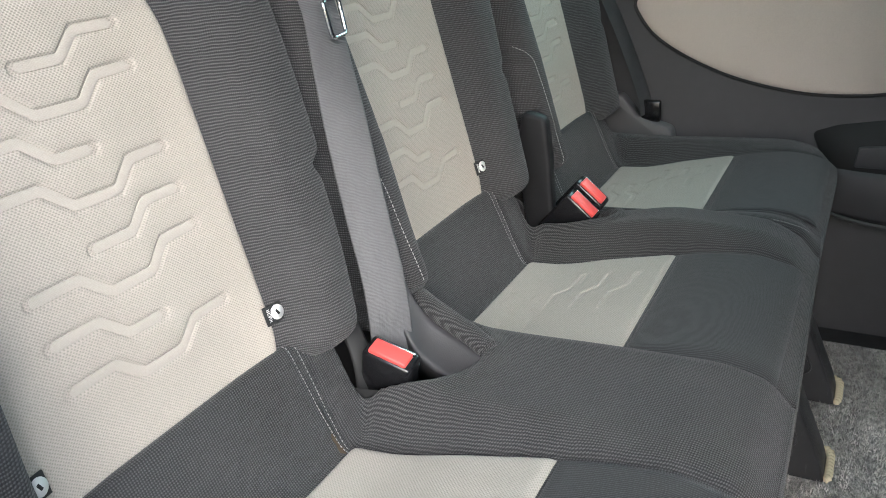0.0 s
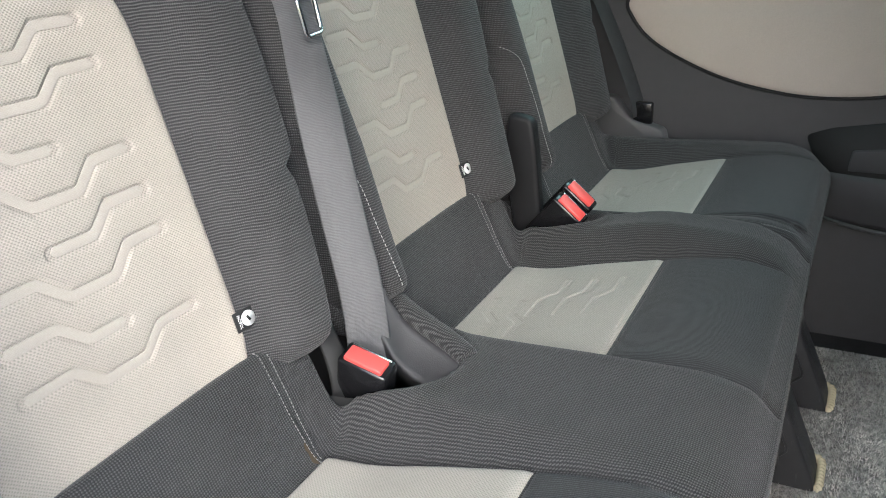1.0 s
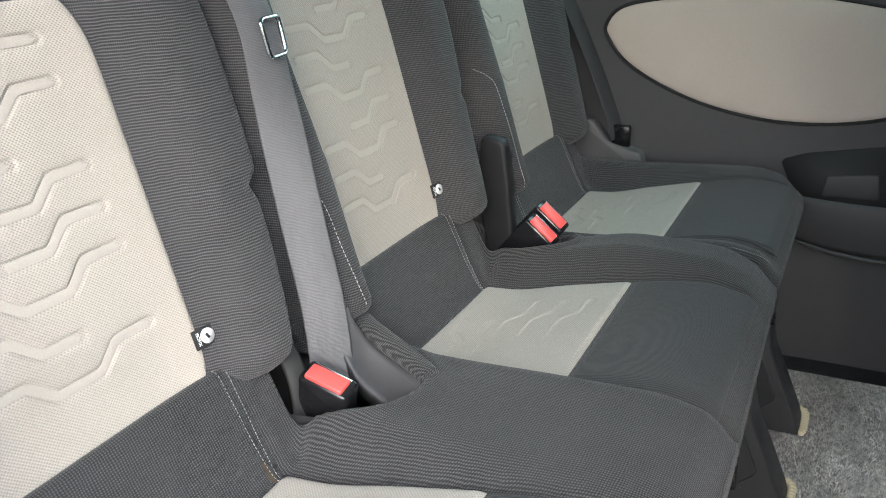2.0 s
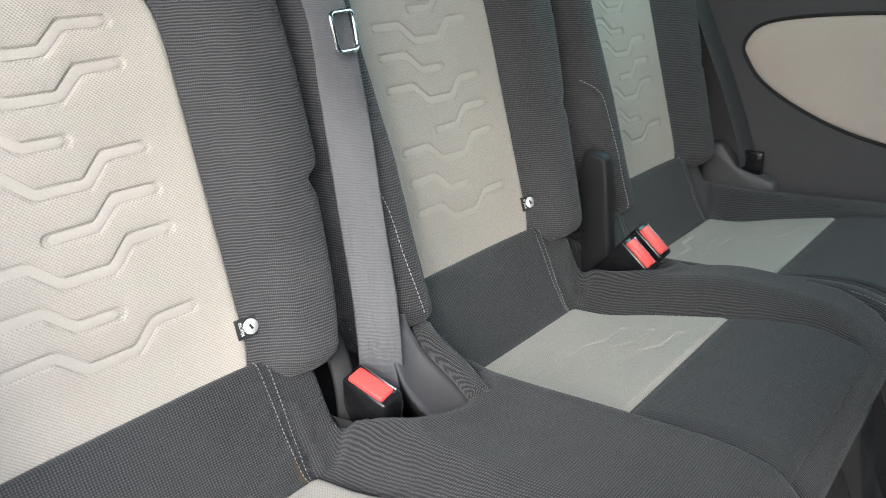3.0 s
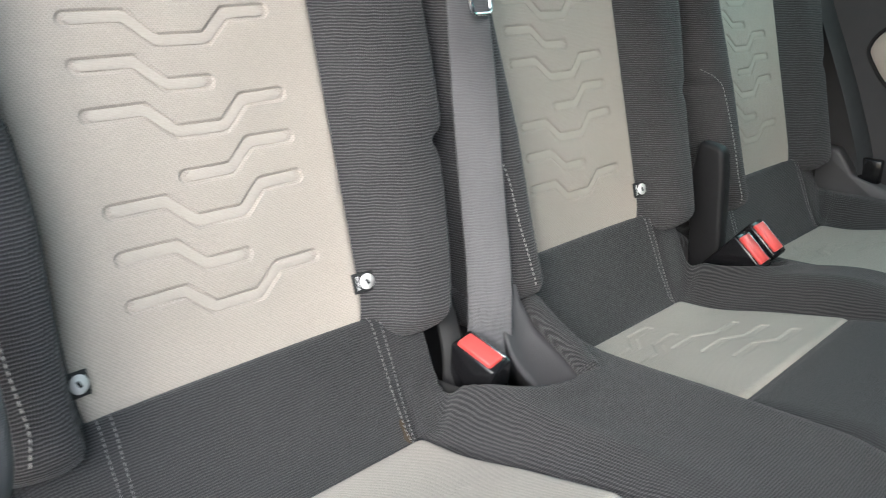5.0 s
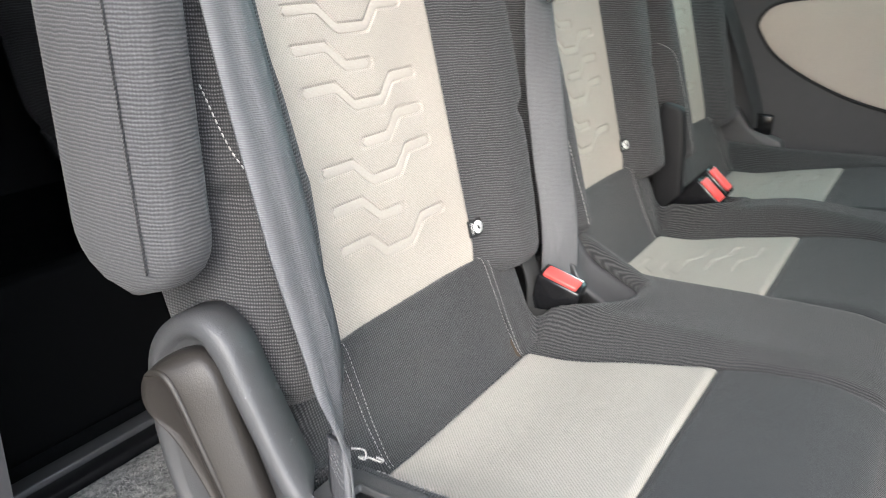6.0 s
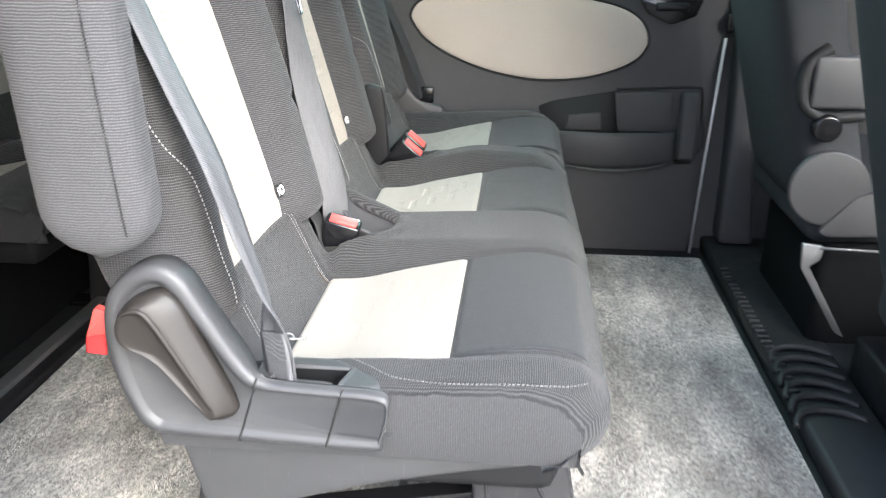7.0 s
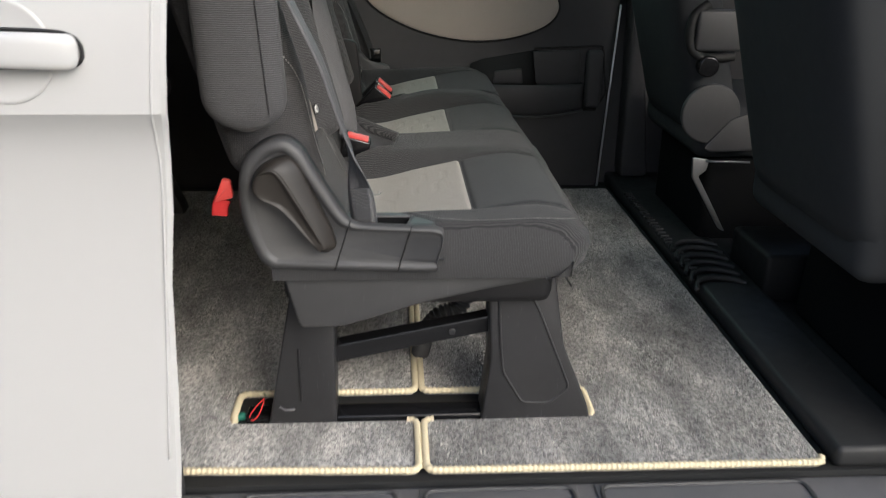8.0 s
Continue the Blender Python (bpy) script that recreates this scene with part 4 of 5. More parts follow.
def far_door():
    d = thing("door_far", (0.3, WALL, 0.0), "closed sliding door with charcoal plastic lining and beige oval panel", "door", kind="structure")
    panel = [(-0.75, WALL, -0.03), (0.856, WALL, -0.03), (0.893, WALL, 0.62), (0.905, WALL, 0.95), (-0.75, WALL, 0.95)]
    part("lining", plate(rounded(panel, 0.01), (0, 0.03, 0), bevel=0.004), dark_trim, d, "charcoal plastic lining")
    rim = curve([v + Vector((0, WALL - 0.002, 0)) for v in egg(0.002)], 8, True)
    part("oval_rim", sweep(rim, ring(0.0036, 8), (0, 1, 0), True), label_black, d)
    e = curve([v + Vector((0, WALL, 0)) for v in egg(0.0)], 8, True)
    b = bmesh.new()
    c = Vector((0.37, WALL, 0.6))
    rows = []
    for k, h in ((1.0, 0.0), (0.98, 0.004), (0.93, 0.007), (0.8, 0.009), (0.5, 0.0105), (0.2, 0.011), (0.0005, 0.011)):
        rows.append([c + (p - c) * k + Vector((0, -h, 0)) for p in e])
    net_of(b, rows, wrap=True)
    part("oval_panel", b, beige_door, d, "beige cloth oval panel")
    part("edge_strip", sweep([(0.862, WALL - 0.012, -0.02), (0.876, WALL - 0.014, 0.28), (0.894, WALL - 0.012, 0.60)], ring(0.0036, 8), (0, 1, 0)), bright_strip, d, "bright metal strip down the door edge")
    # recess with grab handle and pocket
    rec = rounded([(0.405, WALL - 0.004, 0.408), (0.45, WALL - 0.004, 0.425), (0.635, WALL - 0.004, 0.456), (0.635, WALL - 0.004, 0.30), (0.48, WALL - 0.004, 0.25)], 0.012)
    # no hollow here: the recess's shade is a black plate on the lining
    part("recess", plate(rec, (0, 0.006, 0)), label_black, d, "recess in the lining, its shade drawn as a flat black plate")
    part("recess_panel", plate(rounded([(0.615, WALL - 0.012, 0.450), (0.775, WALL - 0.012, 0.455), (0.775, WALL - 0.012, 0.34), (0.630, WALL - 0.012, 0.345)], 0.006), (0, 0.01, 0), bevel=0.003), dark_trim, d)
    part("recess_panel", plate(rounded([(0.49, WALL - 0.012, 0.385), (0.58, WALL - 0.012, 0.395), (0.585, WALL - 0.012, 0.345), (0.485, WALL - 0.012, 0.345)], 0.006), (0, 0.01, 0), bevel=0.003), dark_trim, d)
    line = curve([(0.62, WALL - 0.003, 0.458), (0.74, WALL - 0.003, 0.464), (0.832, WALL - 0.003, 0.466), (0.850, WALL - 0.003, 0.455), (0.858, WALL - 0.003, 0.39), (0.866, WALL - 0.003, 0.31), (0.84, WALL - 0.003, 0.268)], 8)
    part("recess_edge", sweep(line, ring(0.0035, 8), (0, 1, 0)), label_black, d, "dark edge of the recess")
    # shadow left of and below the grab handle, drawn as a black plate
    part("handle_painted_shadow", plate(rounded([(0.778, WALL - 0.004, 0.345), (0.790, WALL - 0.004, 0.345), (0.792, WALL - 0.004, 0.262), (0.84, WALL - 0.004, 0.262), (0.84, WALL - 0.004, 0.252), (0.772, WALL - 0.004, 0.252)], 0.003), (0, 0.006, 0)), label_black, d)
    part("grab_handle", between((0.792, WALL - 0.040, 0.268), (0.846, WALL - 0.006, 0.458), 0.014, 4), dark_trim, d, "upright plastic grab handle")
    rows = []
    for u in np.linspace(0, 1, 24):
        x = 0.42 + 0.37 * u
        out = 0.055 * math.sin(math.pi * min(1, max(0.06, u * 0.94 + 0.03))) ** 0.5
        zl = 0.245 + 0.016 * (2 * u - 1) ** 2
        rows.append([(x, WALL + 0.003, zl - 0.006), (x, WALL - out * 0.8, zl), (x, WALL - out, zl + 0.012), (x, WALL - out, 0.335), (x, WALL - out + 0.004, 0.347), (x, WALL - out + 0.010, 0.345), (x, WALL - out + 0.010, 0.28), (x, WALL + 0.003, 0.27)])
    b = bmesh.new()
    net_of(b, rows, wrap=True, caps=True)
    part("door_pocket", b, dark_trim, d, "plastic storage pocket")
    lip = [(0.43 + 0.36 * u, WALL - 0.058 * math.sin(math.pi * min(1, max(0.06, u * 0.94 + 0.03))) ** 0.5, 0.243 + 0.016 * (2 * u - 1) ** 2) for u in np.linspace(0, 1, 24)]
    part("pocket_lip", sweep(lip, ring(0.004, 8), (0, 1, 0)), grey_plastic, d)
    part("latch_cup", plate(rounded([(0.66, WALL - 0.006, 0.70), (0.83, WALL - 0.006, 0.70), (0.815, WALL - 0.006, 0.655), (0.75, WALL - 0.006, 0.632), (0.685, WALL - 0.006, 0.662)], 0.01), (0, 0.008, 0), bevel=0.003), black_gloss, d, "black door release cup")
    part("latch_handle", between((0.705, WALL - 0.022, 0.668), (0.79, WALL - 0.004, 0.69), 0.006), black_plastic, d)
    return d


far_door()
# quarter trim and belt foot beyond the far seat
q = thing("belt_anchor", (0.08, 2.58, 0.40), "grey plastic belt anchor cover beside the far seat", "trim")
part("anchor_cover", plate(rounded([(0.0, 2.585, 0.36), (0.15, 2.585, 0.36), (0.14, 2.585, 0.405), (0.07, 2.585, 0.425), (0.035, 2.585, 0.47), (0.0, 2.585, 0.47)], 0.01), (0, 0.035, 0), bevel=0.005), pale_trim, q)
part("anchor_bracket", between((0.075, 2.59, 0.415), (0.115, 2.605, 0.46), 0.004), black_gloss, q, "black metal bracket")

# ---- van shell ----
# wall added over the window's rear stretch keeps light off the rear floor
solo("wall_far_upper", merged(between((-2.2, 2.64, 0.95), (-0.05, 2.70, 1.5)), between((0.80, 2.64, 0.95), (1.0, 2.70, 1.5)), between((-0.05, 2.64, 1.38), (0.80, 2.70, 1.5)), between((-2.2, 2.65, -0.03), (-0.75, 2.70, 0.95)), between((0.80, 2.652, -0.03), (2.2, 2.70, 0.95))), dark_trim, "charcoal side wall, its window opening shortened to darken the rear", "wall", "structure", smooth=False)
win = solo("window_far", between((-0.05, 2.665, 0.95), (0.80, 2.671, 1.38)), glass, "green tinted side window", "window", "structure", smooth=False)
win.visible_shadow = False
solo("ceiling", between((-2.2, 0.93, 1.42), (2.2, 2.70, 1.50)), headliner, "pale grey cloth headliner", "ceiling", "structure", smooth=False)
solo("wall_rear", between((-2.26, 0.93, -0.06), (-2.2, 2.70, 1.5)), dark_trim, "charcoal rear door lining", "wall", "structure", smooth=False)
solo("wall_near_rear", merged(between((-2.2, 0.93, -0.06), (-0.19, 0.99, 1.36)), between((-2.2, 0.93, 1.36), (2.2, 0.99, 1.5))), dark_trim, "charcoal body side behind the open doorway", "wall", "structure", smooth=False)
solo("wall_near_front", merged(between((1.06, 0.93, -0.06), (1.16, 1.0, 1.36)), between((1.16, 0.93, -0.06), (2.2, 0.99, 0.8))), dark_trim, "dark door pillar and front door", "wall", "structure", smooth=False)
# carried up into the windscreen opening to cut light on the seats
solo("wall_front", between((2.2, 0.93, -0.06), (2.26, 2.70, 1.22)), dark_trim, "dark front wall, raised to hold back windscreen light", "wall", "structure", smooth=False)
solo("ground", between((-60, -60, -0.50), (60, 60, -0.45)), paving, "grey tarmac outside the van", "ground", "structure", smooth=False)

# ---- open sliding door ----
dr = thing("sliding_door", (-0.7, 0.85, 0.3), "white open sliding door pushed back along the body", "door")
rows = []
for z, y, xe in ((-0.30, 0.905, -0.200), (0.0, 0.884, -0.172), (0.10, 0.880, -0.160), (0.22, 0.879, -0.151), (0.40, 0.875, -0.140), (0.50, 0.868, -0.126), (0.57, 0.858, -0.119), (0.600, 0.850, -0.116), (0.622, 0.839, -0.112), (0.634, 0.831, -0.110), (0.70, 0.830, -0.104), (0.76, 0.832, -0.097), (0.85, 0.845, -0.092), (1.0, 0.875, -0.092)):
    rows.append([(-1.25, y, z), (-0.60, y, z), (xe - 0.03, y, z), (xe - 0.006, y + 0.001, z), (xe, y + 0.006, z), (xe - 0.004, y + 0.014, z), (xe - 0.09, min(y + 0.055, 0.926), z), (-1.25, min(y + 0.055, 0.926), z)])
b = bmesh.new()
net_of(b, rows, wrap=True, caps=True)
sharp(part("door_skin", b, white_paint, dr, "white painted steel door skin"), 30)
part("door_groove", sweep(curve([(-0.108, 0.8335, 0.80), (-0.114, 0.8315, 0.747), (-0.122, 0.8305, 0.68), (-0.127, 0.8325, 0.634), (-0.130, 0.8492, 0.602), (-0.134, 0.8640, 0.531), (-0.153, 0.8765, 0.343), (-0.174, 0.8798, 0.12)], 5), ring(0.0014, 6), (0, 1, 0)), grey_paint, dr)
b = bmesh.new()
rows = [[(-0.285 + r * math.cos(a), 0.8295 + dy, 0.706 + r * math.sin(a)) for a in np.linspace(0, 2 * math.pi, 48, endpoint=False)] for r, dy in ((0.060, 0.0), (0.0585, -0.0015), (0.055, -0.0005), (0.03, 0.0004), (0.0005, 0.0004))]
net_of(b, rows, wrap=True)
part("handle_cup", b, white_paint, dr, "round recess behind the handle")
grip = [(-0.42, 0.812, 0.712), (-0.34, 0.806, 0.712), (-0.26, 0.808, 0.710), (-0.215, 0.814, 0.708), (-0.197, 0.822, 0.707)]
part("door_handle", sweep(curve(grip, 8), [(0.020 * math.copysign(abs(math.cos(a)) ** 0.6, math.cos(a)), 0.008 * math.copysign(abs(math.sin(a)) ** 0.7, math.sin(a))) for a in np.linspace(0, 2 * math.pi, 24, endpoint=False)], (0, 0, 1), False, lambda i: math.sqrt(max(0.12, 1 - max(0.0, (i - 26) / 7) ** 2))), white_paint, dr, "white bar handle")
part("handle_gasket", sweep(curve([(-0.42, 0.8275, 0.690), (-0.25, 0.8275, 0.688), (-0.205, 0.828, 0.690), (-0.194, 0.828, 0.706), (-0.205, 0.828, 0.724), (-0.25, 0.8275, 0.730), (-0.42, 0.8275, 0.733)], 6), ring(0.0022, 6), (0, 1, 0)), label_black, dr)

# ---- front seats ----
def front_seat(y0, y1, label):
    t = thing("front_seat", (1.0, (y0 + y1) / 2, 0.0), label, "seat", "front seats")
    yc, w = (y0 + y1) / 2, (y1 - y0) / 2
    rows = []
    for z in np.linspace(0.30, 1.05, 24):
        k = math.sqrt(max(0.1, 1 - max(0.0, 1 - (z - 0.30) / 0.05) ** 2))
        xr = 0.865 - 0.27 * (z - 0.6)
        row = []
        for a in np.linspace(0, 2 * math.pi, 40, endpoint=False):
            c, s = math.cos(a), math.sin(a)
            row.append((xr + 0.075 + 0.075 * k * math.copysign(abs(c) ** 0.55, c), yc + w * (0.9 + 0.1 * k) * math.copysign(abs(s) ** 0.4, s), z))
        rows.append(row)
    b = bmesh.new()
    net_of(b, rows, wrap=True, caps=True)
    part("backrest", b, front_cloth, t, "dark cloth backrest seen from behind")
    part("cushion", between((0.95, y0, 0.26), (1.45, y1, 0.40), 0.04, 4), front_cloth, t)
    part("pedestal", between((1.13 if y0 < 1.5 else 1.0, y0 + 0.03, -0.012), (1.40, y1 - 0.03, 0.27), 0.02), matte_shade_black, t)
    return t


ff = front_seat(1.955, 2.43, "dark cloth front seat with recline knob and hinge cover")
fn = front_seat(1.12, 1.61, "dark cloth front seat beside the open doorway")
part("hinge_cover", cylinder((0.977, 1.94, 0.388), (0.977, 1.956, 0.388), 0.078, 40, 0.006), grey_plastic, ff, "round grey plastic hinge cover")
part("recline_knob", cylinder((0.950, 1.925, 0.512), (0.950, 1.956, 0.512), 0.027, 24, 0.006), black_gloss, ff, "black round knob")
part("armrest_stub", between((0.912, 1.935, 0.548), (1.06, 1.956, 0.65), 0.009, 3), grey_plastic, ff)
part("stub_recess", sweep(curve([(1.02, 1.952, 0.535), (0.94, 1.952, 0.532), (0.902, 1.952, 0.565), (0.905, 1.952, 0.63), (0.94, 1.952, 0.663)], 8), ring(0.013, 10, 0.9), (0, 1, 0)), label_black, ff)
part("hook_bracket", plate(rounded([(0.945, 1.945, 0.27), (0.99, 1.945, 0.265), (0.985, 1.945, 0.235), (0.965, 1.945, 0.22), (1.06, 1.945, 0.06), (1.04, 1.945, 0.07), (0.95, 1.945, 0.215)], 0.006), (0, 0.01, 0), bevel=0.001), steel, ff, "bare metal bracket")
solo("front_platform", merged(between((0.896, 0.99, -0.013), (1.042, 2.65, 0.03), 0.012), between((1.030, 1.87, -0.013), (2.2, 2.65, 0.026), 0.012)), rubber, "black rubber floor step before the front seats", "floor", "structure")

# ---- sill ----
solo("door_sill", between((-2.2, 0.88, -0.09), (1.06, 0.986, -0.022), 0.006), sill_plastic, "grey plastic step along the doorway", "sill", "structure")

# ---- cushion edge stitching, buckle wells and other small parts of the seats ----
def rim_stitch(pts, seat):
    part("edge_stitching", dashes(pts, 0.0050, 0.0036, 0.0005), thread_grey, seat, "pale stitching along the cushion edge")


edge = ((0.098, 1.136), (0.131, 1.143), (0.160, 1.140), (0.196, 1.117), (0.221, 1.095), (0.242, 1.086), (0.287, 1.080), (0.345, 1.080), (0.395, 1.083), (0.428, 1.094), (0.448, 1.112))
rim_stitch([(p.x, p.y, float(cushion_z(p.x + 0.474 - float(cushion_front(p.y, 1.33)), p.y, 1.33)) + 0.0012) for p in curve([(x, y, 0) for x, y in edge], 12)], near_seat)
rim_stitch([(x, 2.106 + 0.012 * math.sin(6 * x), float(cushion_z(x, 2.118, 2.31)) - 0.002) for x in np.linspace(0.14, 0.45, 30)], far_seat)
for seat_of, (cx, cy, rx, ry) in ((near_seat, PITS[0]), (mid_seat, PITS[1])):
    b = bmesh.new()
    rows = [[(cx + k * rx * math.cos(a), cy + k * ry * math.sin(a), z) for a in np.linspace(0, 2 * math.pi, 40, endpoint=False)] for k, z in ((0.985, 0.392), (0.95, 0.35), (0.9, 0.315), (0.5, 0.31), (0.02, 0.31))]
    net_of(b, rows, wrap=True)
    part("buckle_well", b, label_black, seat_of, "black lined recess for the buckle")
part("belt_stub", sweep(curve([(0.0, 1.553, 0.50), (0.022, 1.553, 0.455), (0.042, 1.547, 0.415), (0.045, 1.545, 0.36)], 8), slab(0.024, 0.003), (0.5, 0.85, 0)), label_black, near_seat, "dark stub of webbing behind the buckle")
slit = [(x, 1.4615 + 0.05 * (x - 0.04), float(cushion_z(x, 1.4625, 1.33)) + 0.0004) for x in np.linspace(0.036, 0.056, 9)]
part("seam_slit", sweep(slit, ring(0.0015, 6), (0, 1, 0), False, lambda k: 0.3 + 0.7 * math.sin(math.pi * k / 8)), label_black, near_seat, "parted seam beside the stitching")
u, v = np.meshgrid(np.linspace(-1, 1, 15), np.linspace(-1, 1, 9), indexing="ij")
blot = np.hypot(u, v)
px, py = 0.064 + 0.008 * u / np.maximum(blot, 1), 1.4592 + (0.003 + 0.001 * np.sin(5 * u)) * v / np.maximum(blot, 1)
part("rust_stain", sheet(np.stack([px, py, cushion_z(px, py, 1.33) + 0.0007], -1)), rust, near_seat, "small rusty stain at the seam")
part("pull_strap", sweep(curve([(0.428, 1.115, 0.318), (0.437, 1.112, 0.300), (0.448, 1.110, 0.282)], 5), slab(0.012, 0.003), (0, 1, 0)), label_black, near_seat, "black pull strap under the cushion")
tab = plate(rounded([(-0.111, 1.10, 0.474), (-0.098, 1.10, 0.470), (-0.096, 1.10, 0.443), (-0.126, 1.10, 0.436)], 0.004), (0.0, 0.014, 0.0), bevel=0.002)
part("release_tab", tab, red_plastic, near_seat, "red release tab behind the backrest")
part("release_strap", sweep(curve([(-0.112, 1.107, 0.441), (-0.118, 1.108, 0.428), (-0.120, 1.108, 0.412)], 5), slab(0.026, 0.003), (1, 0, 0)), red_cord, near_seat, "red webbing strap under the tab")
cord = curve([(-0.083, 1.160, 0.045), (-0.098, 1.163, 0.028), (-0.112, 1.165, 0.006), (-0.106, 1.158, 0.001), (-0.094, 1.158, 0.014), (-0.084, 1.160, 0.040)], 8)
part("red_pull_cord", sweep(cord, ring(0.0013, 6), (0, 1, 0)), red_cord, near_seat, "thin red pull cord at the rear leg")
part("connector", box((0.020, 0.014, 0.012), pose(-0.133, 1.182, -0.006, 0, 0, 20), 0.003), green_plastic, near_seat, "small dark green plug at the rear leg")
hose = resample(curve([(0.204, 1.40, -0.004), (0.208, 1.37, 0.035), (0.216, 1.34, 0.085), (0.240, 1.33, 0.122), (0.285, 1.33, 0.150), (0.315, 1.34, 0.25)], 12), 0.0018)
hz = thing("cable_conduit", hose[0], "black corrugated cable hose rising to the seat", "cable")
part("corrugated_hose", sweep(hose, ring(0.016, 14), (0, 1, 0), False, lambda i: 1.0 + 0.2 * math.sin(i * 2 * math.pi / 5)), grey_plastic, hz)

# ---- carpet fibres ----
def tufts(name, x0, x1, y0, y1, holes, count, seed):
    rng = np.random.default_rng(seed)
    x, y = rng.uniform(x0, x1, count), rng.uniform(y0, y1, count)
    ok = np.ones(count, bool)
    for ax, bx, ay, by in holes:
        ok &= ~((x > ax) & (x < bx) & (y > ay) & (y < by))
    x, y = x[ok], y[ok]
    n = len(x)
    brush = np.array([noise.noise((a * 4.5, c * 3.0, seed)) for a, c in zip(x, y)])
    a = rng.uniform(0, 2 * math.pi, n)
    h = rng.uniform(0.003, 0.0065, n)
    lx = 0.006 * brush + rng.normal(0, 0.002, n)
    ly = 0.004 * np.abs(brush) + rng.normal(0, 0.002, n)
    w = rng.uniform(0.0006, 0.0012, n)
    v = np.empty((n, 3, 3))
    v[:, 0] = np.stack([x - w * np.cos(a), y - w * np.sin(a), np.full(n, -0.001)], 1)
    v[:, 1] = np.stack([x + w * np.cos(a), y + w * np.sin(a), np.full(n, -0.001)], 1)
    v[:, 2] = np.stack([x + lx, y + ly, h], 1)
    me = bpy.data.meshes.new(name)
    me.from_pydata(v.reshape(-1, 3).tolist(), [], np.arange(3 * n).reshape(-1, 3).tolist())
    me.materials.append(tuft_fibre)
    return tagged(new(name, me), "short grey carpet fibres standing on the mats", "carpet pile", kind="stuff")


tufts("carpet_fibre", 0.212, 0.873, 1.008, 2.53, [(0.19, 0.523, a - 0.006, c + 0.006) for a, c in SLOTS], 150000, 3)
tufts("carpet_fibre", -0.59, 0.182, 1.03, 2.53, [(-0.150, 0.20, a - 0.006, c + 0.006) for a, c in SLOTS], 120000, 4)

# ---- third row ----
for src, yc in ((mid_seat, 1.82), (far_seat, 2.31)):
    row = copy_thing(src, Matrix.Translation((0.2 - 1.0, yc, 0.0)))
    tagged(row, "charcoal and beige cloth seat of the rearmost row", "seat", "rearmost row of seats")
rl = thing("floor_rail", (-0.68, 1.2, -0.01), "grey metal floor rail behind the mat", "rail")
part("rail_bar", between((-0.672, 1.02, -0.013), (-0.640, 2.50, 0.022), 0.003), steel, rl)
part("rail_base", between((-0.640, 1.02, -0.013), (-0.606, 2.50, 0.012), 0.004), black_plastic, rl)

# ---- sill plates ----
for x0, x1 in ((-0.60, -0.13), (-0.10, 0.16), (0.19, 0.45), (0.48, 0.84)):
    t = thing("tread_plate", (x0, 0.93, -0.022), "grey plastic tread plate with raised rim on the door step", "plate", "tread plates")
    part("tread", between((x0, 0.892, -0.024), (x1, 0.976, -0.018), 0.002), sill_plastic, t)
    rim = rounded([(x0 + 0.008, 0.90, -0.017), (x1 - 0.008, 0.90, -0.017), (x1 - 0.008, 0.968, -0.017), (x0 + 0.008, 0.968, -0.017)], 0.02)
    part("tread_rim", sweep(rim, ring(0.004, 8), (0, 0, 1), True), grey_plastic, t)

# ---- lower end of the near belt ----
end_line = curve([(0.1005, 1.0845, 0.462), (0.1040, 1.0820, 0.442), (0.1065, 1.0800, 0.420), (0.1085, 1.0790, 0.396)], 8)
part("stitched_end", sweep(end_line, folded(0.040, 0.006, 0.0), (-0.84, 0.54, 0)), webbing, belt_near, "doubled stitched end of the webbing")
for p in end_line[2:11:2]:
    row = [p + Vector((-0.0020, -0.0030, 0.002 * math.sin(160 * k))) + Vector((-0.84, 0.54, 0)) * k for k in np.linspace(-0.018, 0.018, 12)]
    part("box_stitching", dashes(row, 0.0034, 0.0028, 0.0006), thread_dull, belt_near)
part("loose_thread", sweep(curve([(0.112, 1.086, 0.460), (0.118, 1.094, 0.456), (0.122, 1.090, 0.452), (0.118, 1.087, 0.454), (0.121, 1.095, 0.450), (0.130, 1.098, 0.448), (0.134, 1.096, 0.452), (0.129, 1.094, 0.454)], 8), ring(0.0008, 6), (0, 1, 0)), thread_grey, belt_near, "frayed grey thread")

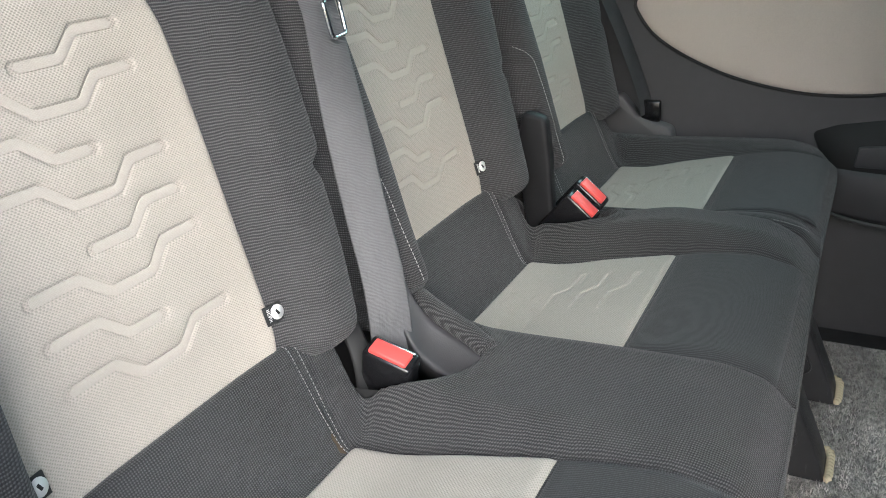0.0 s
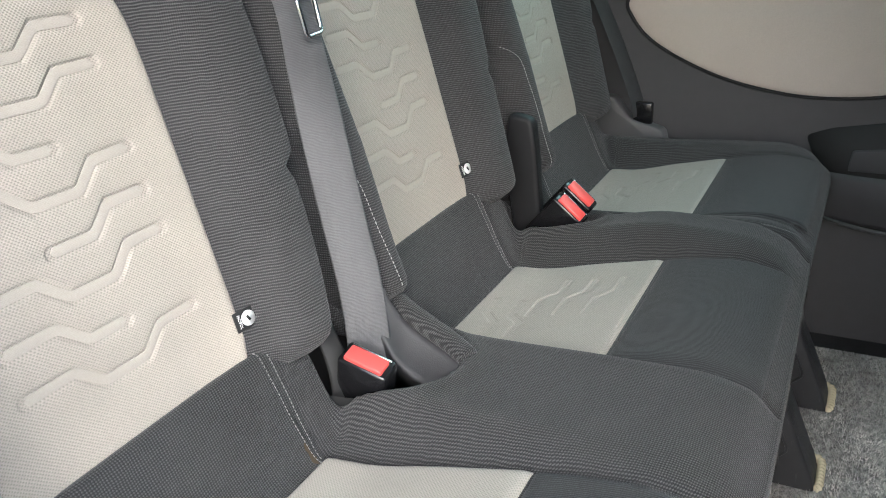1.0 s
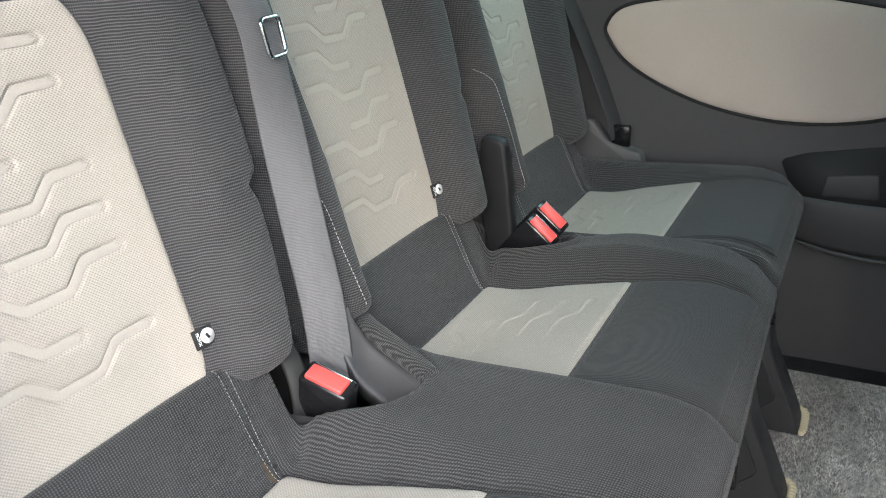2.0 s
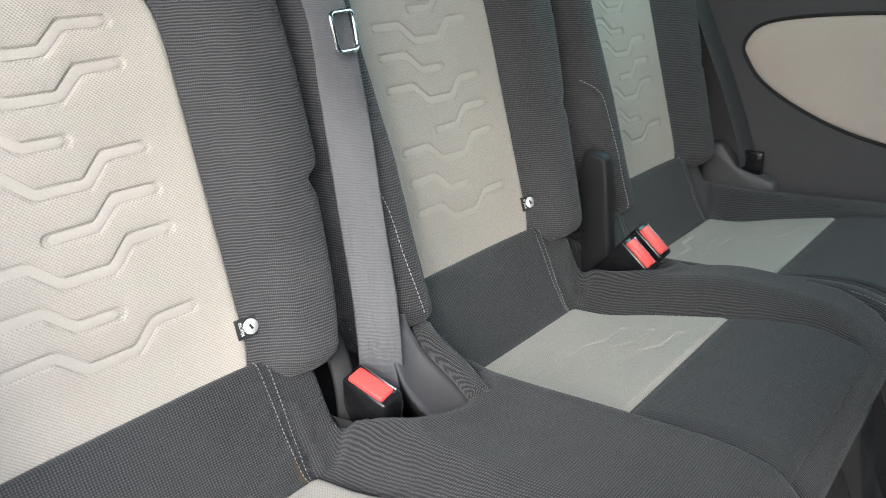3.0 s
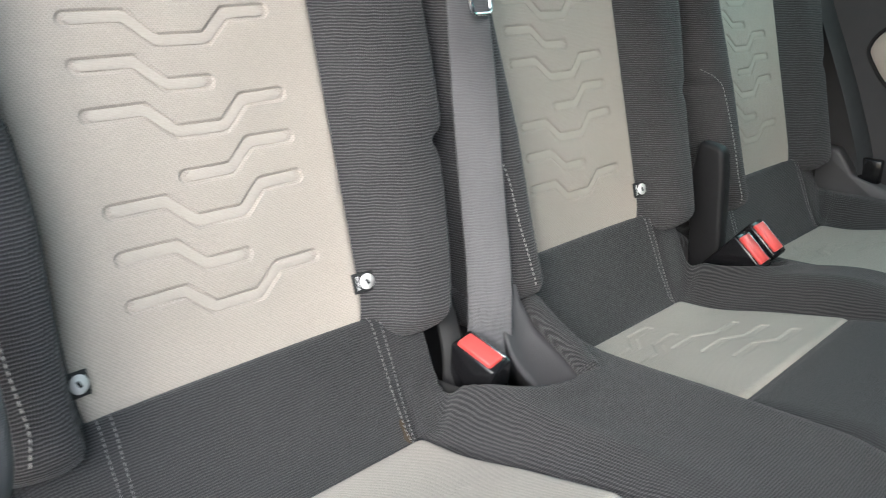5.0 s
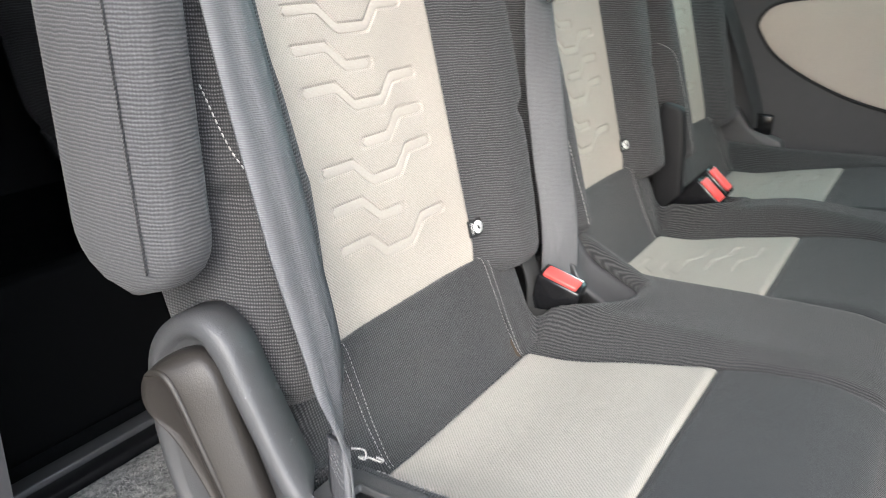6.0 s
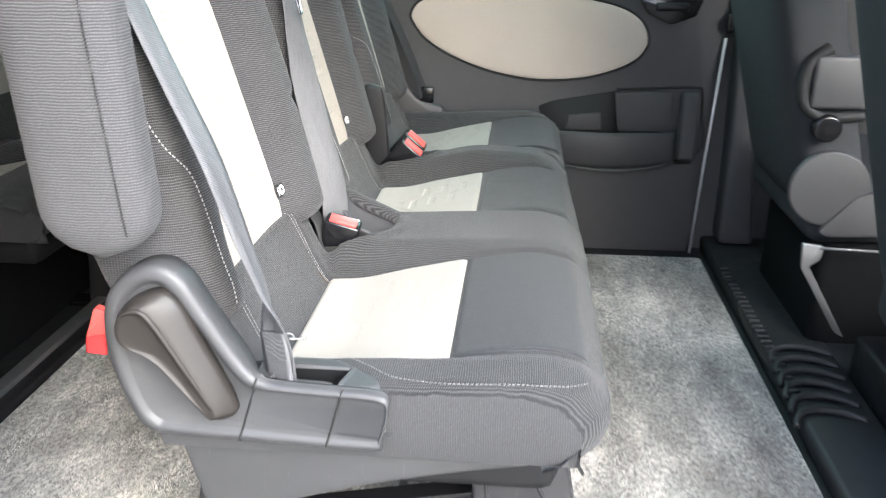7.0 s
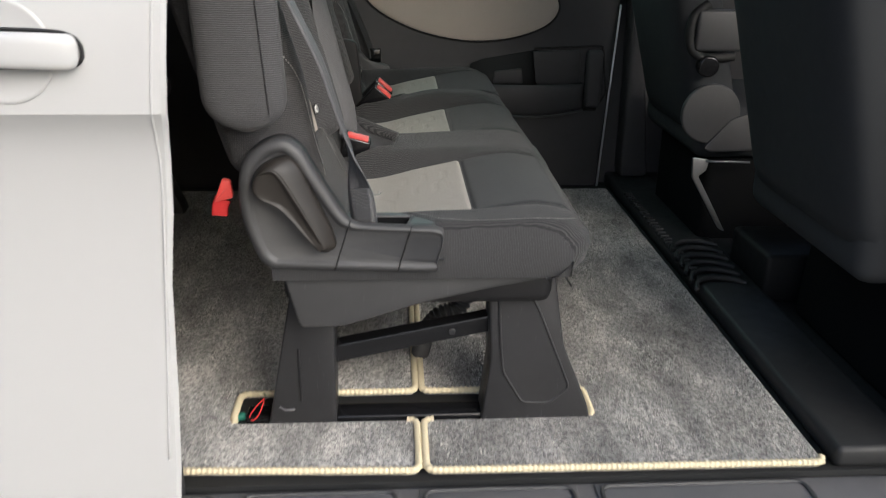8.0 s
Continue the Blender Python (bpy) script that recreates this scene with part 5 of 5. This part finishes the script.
# ---- front of the cabin floor: rubber folds, ribs, pillar foot ----
fl = thing("rubber_gaiter", (0.94, 1.85, 0.03), "black folded rubber over the floor step", "gaiter")
for k in range(6):
    x0, y0 = 0.966 - 0.004 * k, 1.93 - 0.050 * k
    pts = curve([(x0 - 0.066, y0 - 0.040, 0.026), (x0 - 0.054, y0 - 0.012, 0.034), (x0 - 0.022, y0 + 0.006, 0.037), (x0 + 0.022, y0 + 0.002, 0.037), (x0 + 0.066, y0 - 0.014, 0.030)], 8)
    part("rubber_fold", sweep(pts, ring(0.0080, 12, 0.8), (0, 0, 1)), rubber, fl)
for k in range(26):
    y0 = 2.38 - 0.026 * k
    part("rubber_rib", between((0.898, y0, 0.024), (0.922, y0 + 0.012, 0.036), 0.003), rubber, fl)
pil = thing("pillar_trim", (0.97, 2.58, 0.03), "grey plastic pillar trim beside the closed door", "trim")
part("pillar_cover", plate(rounded([(0.93, 2.655, 0.03), (1.03, 2.655, 0.03), (1.01, 2.655, 0.20), (0.985, 2.655, 0.40), (0.96, 2.655, 0.92), (0.915, 2.655, 0.92), (0.93, 2.655, 0.30)], 0.02), (0, -0.085, 0), bevel=0.012, segments=3), dark_trim, pil)
part("pillar_hinge", box((0.02, 0.02, 0.05), pose(0.90, 2.60, 0.64), 0.006, 3), black_gloss, pil, "black plastic catch")
part("hinge_plate", plate(rounded([(0.965, 1.934, 0.30), (1.03, 1.934, 0.375), (1.10, 1.934, 0.40), (1.10, 1.934, 0.292), (0.985, 1.934, 0.288)], 0.01), (0, 0.01, 0), bevel=0.003), grey_plastic, ff, "angular grey hinge plate")
part("rail_rod", sweep([(0.98, 1.944, 0.262), (1.10, 1.944, 0.258)], ring(0.003, 6), (0, 1, 0)), steel, ff)
part("screw_head", cylinder((0.965, 1.80, 0.030), (0.965, 1.80, 0.036), 0.006, 12), chrome, fl)
part("base_cover", plate(rounded([(1.10, 1.13, -0.012), (1.42, 1.13, -0.012), (1.42, 1.13, 0.20), (1.20, 1.13, 0.20), (1.14, 1.13, 0.255), (1.115, 1.13, 0.25)], 0.015), (0, 0.46, 0), bevel=0.012, segments=3), matte_shade_black, fn, "black plastic seat base cover")

part("base_panel", between((1.046, 1.645, -0.012), (1.40, 1.865, 0.11), 0.012, 3), black_plastic, ff, "low black panel beside the seat base")

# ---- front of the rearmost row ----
# plain near-black sheet across the space below the rearmost seats
part("front_sheet", between((-0.80, 1.02, -0.013), (-0.75, 2.5, 0.30), 0.012), matte_shade_black, rl, "upright near-black sheet below the rearmost seats")
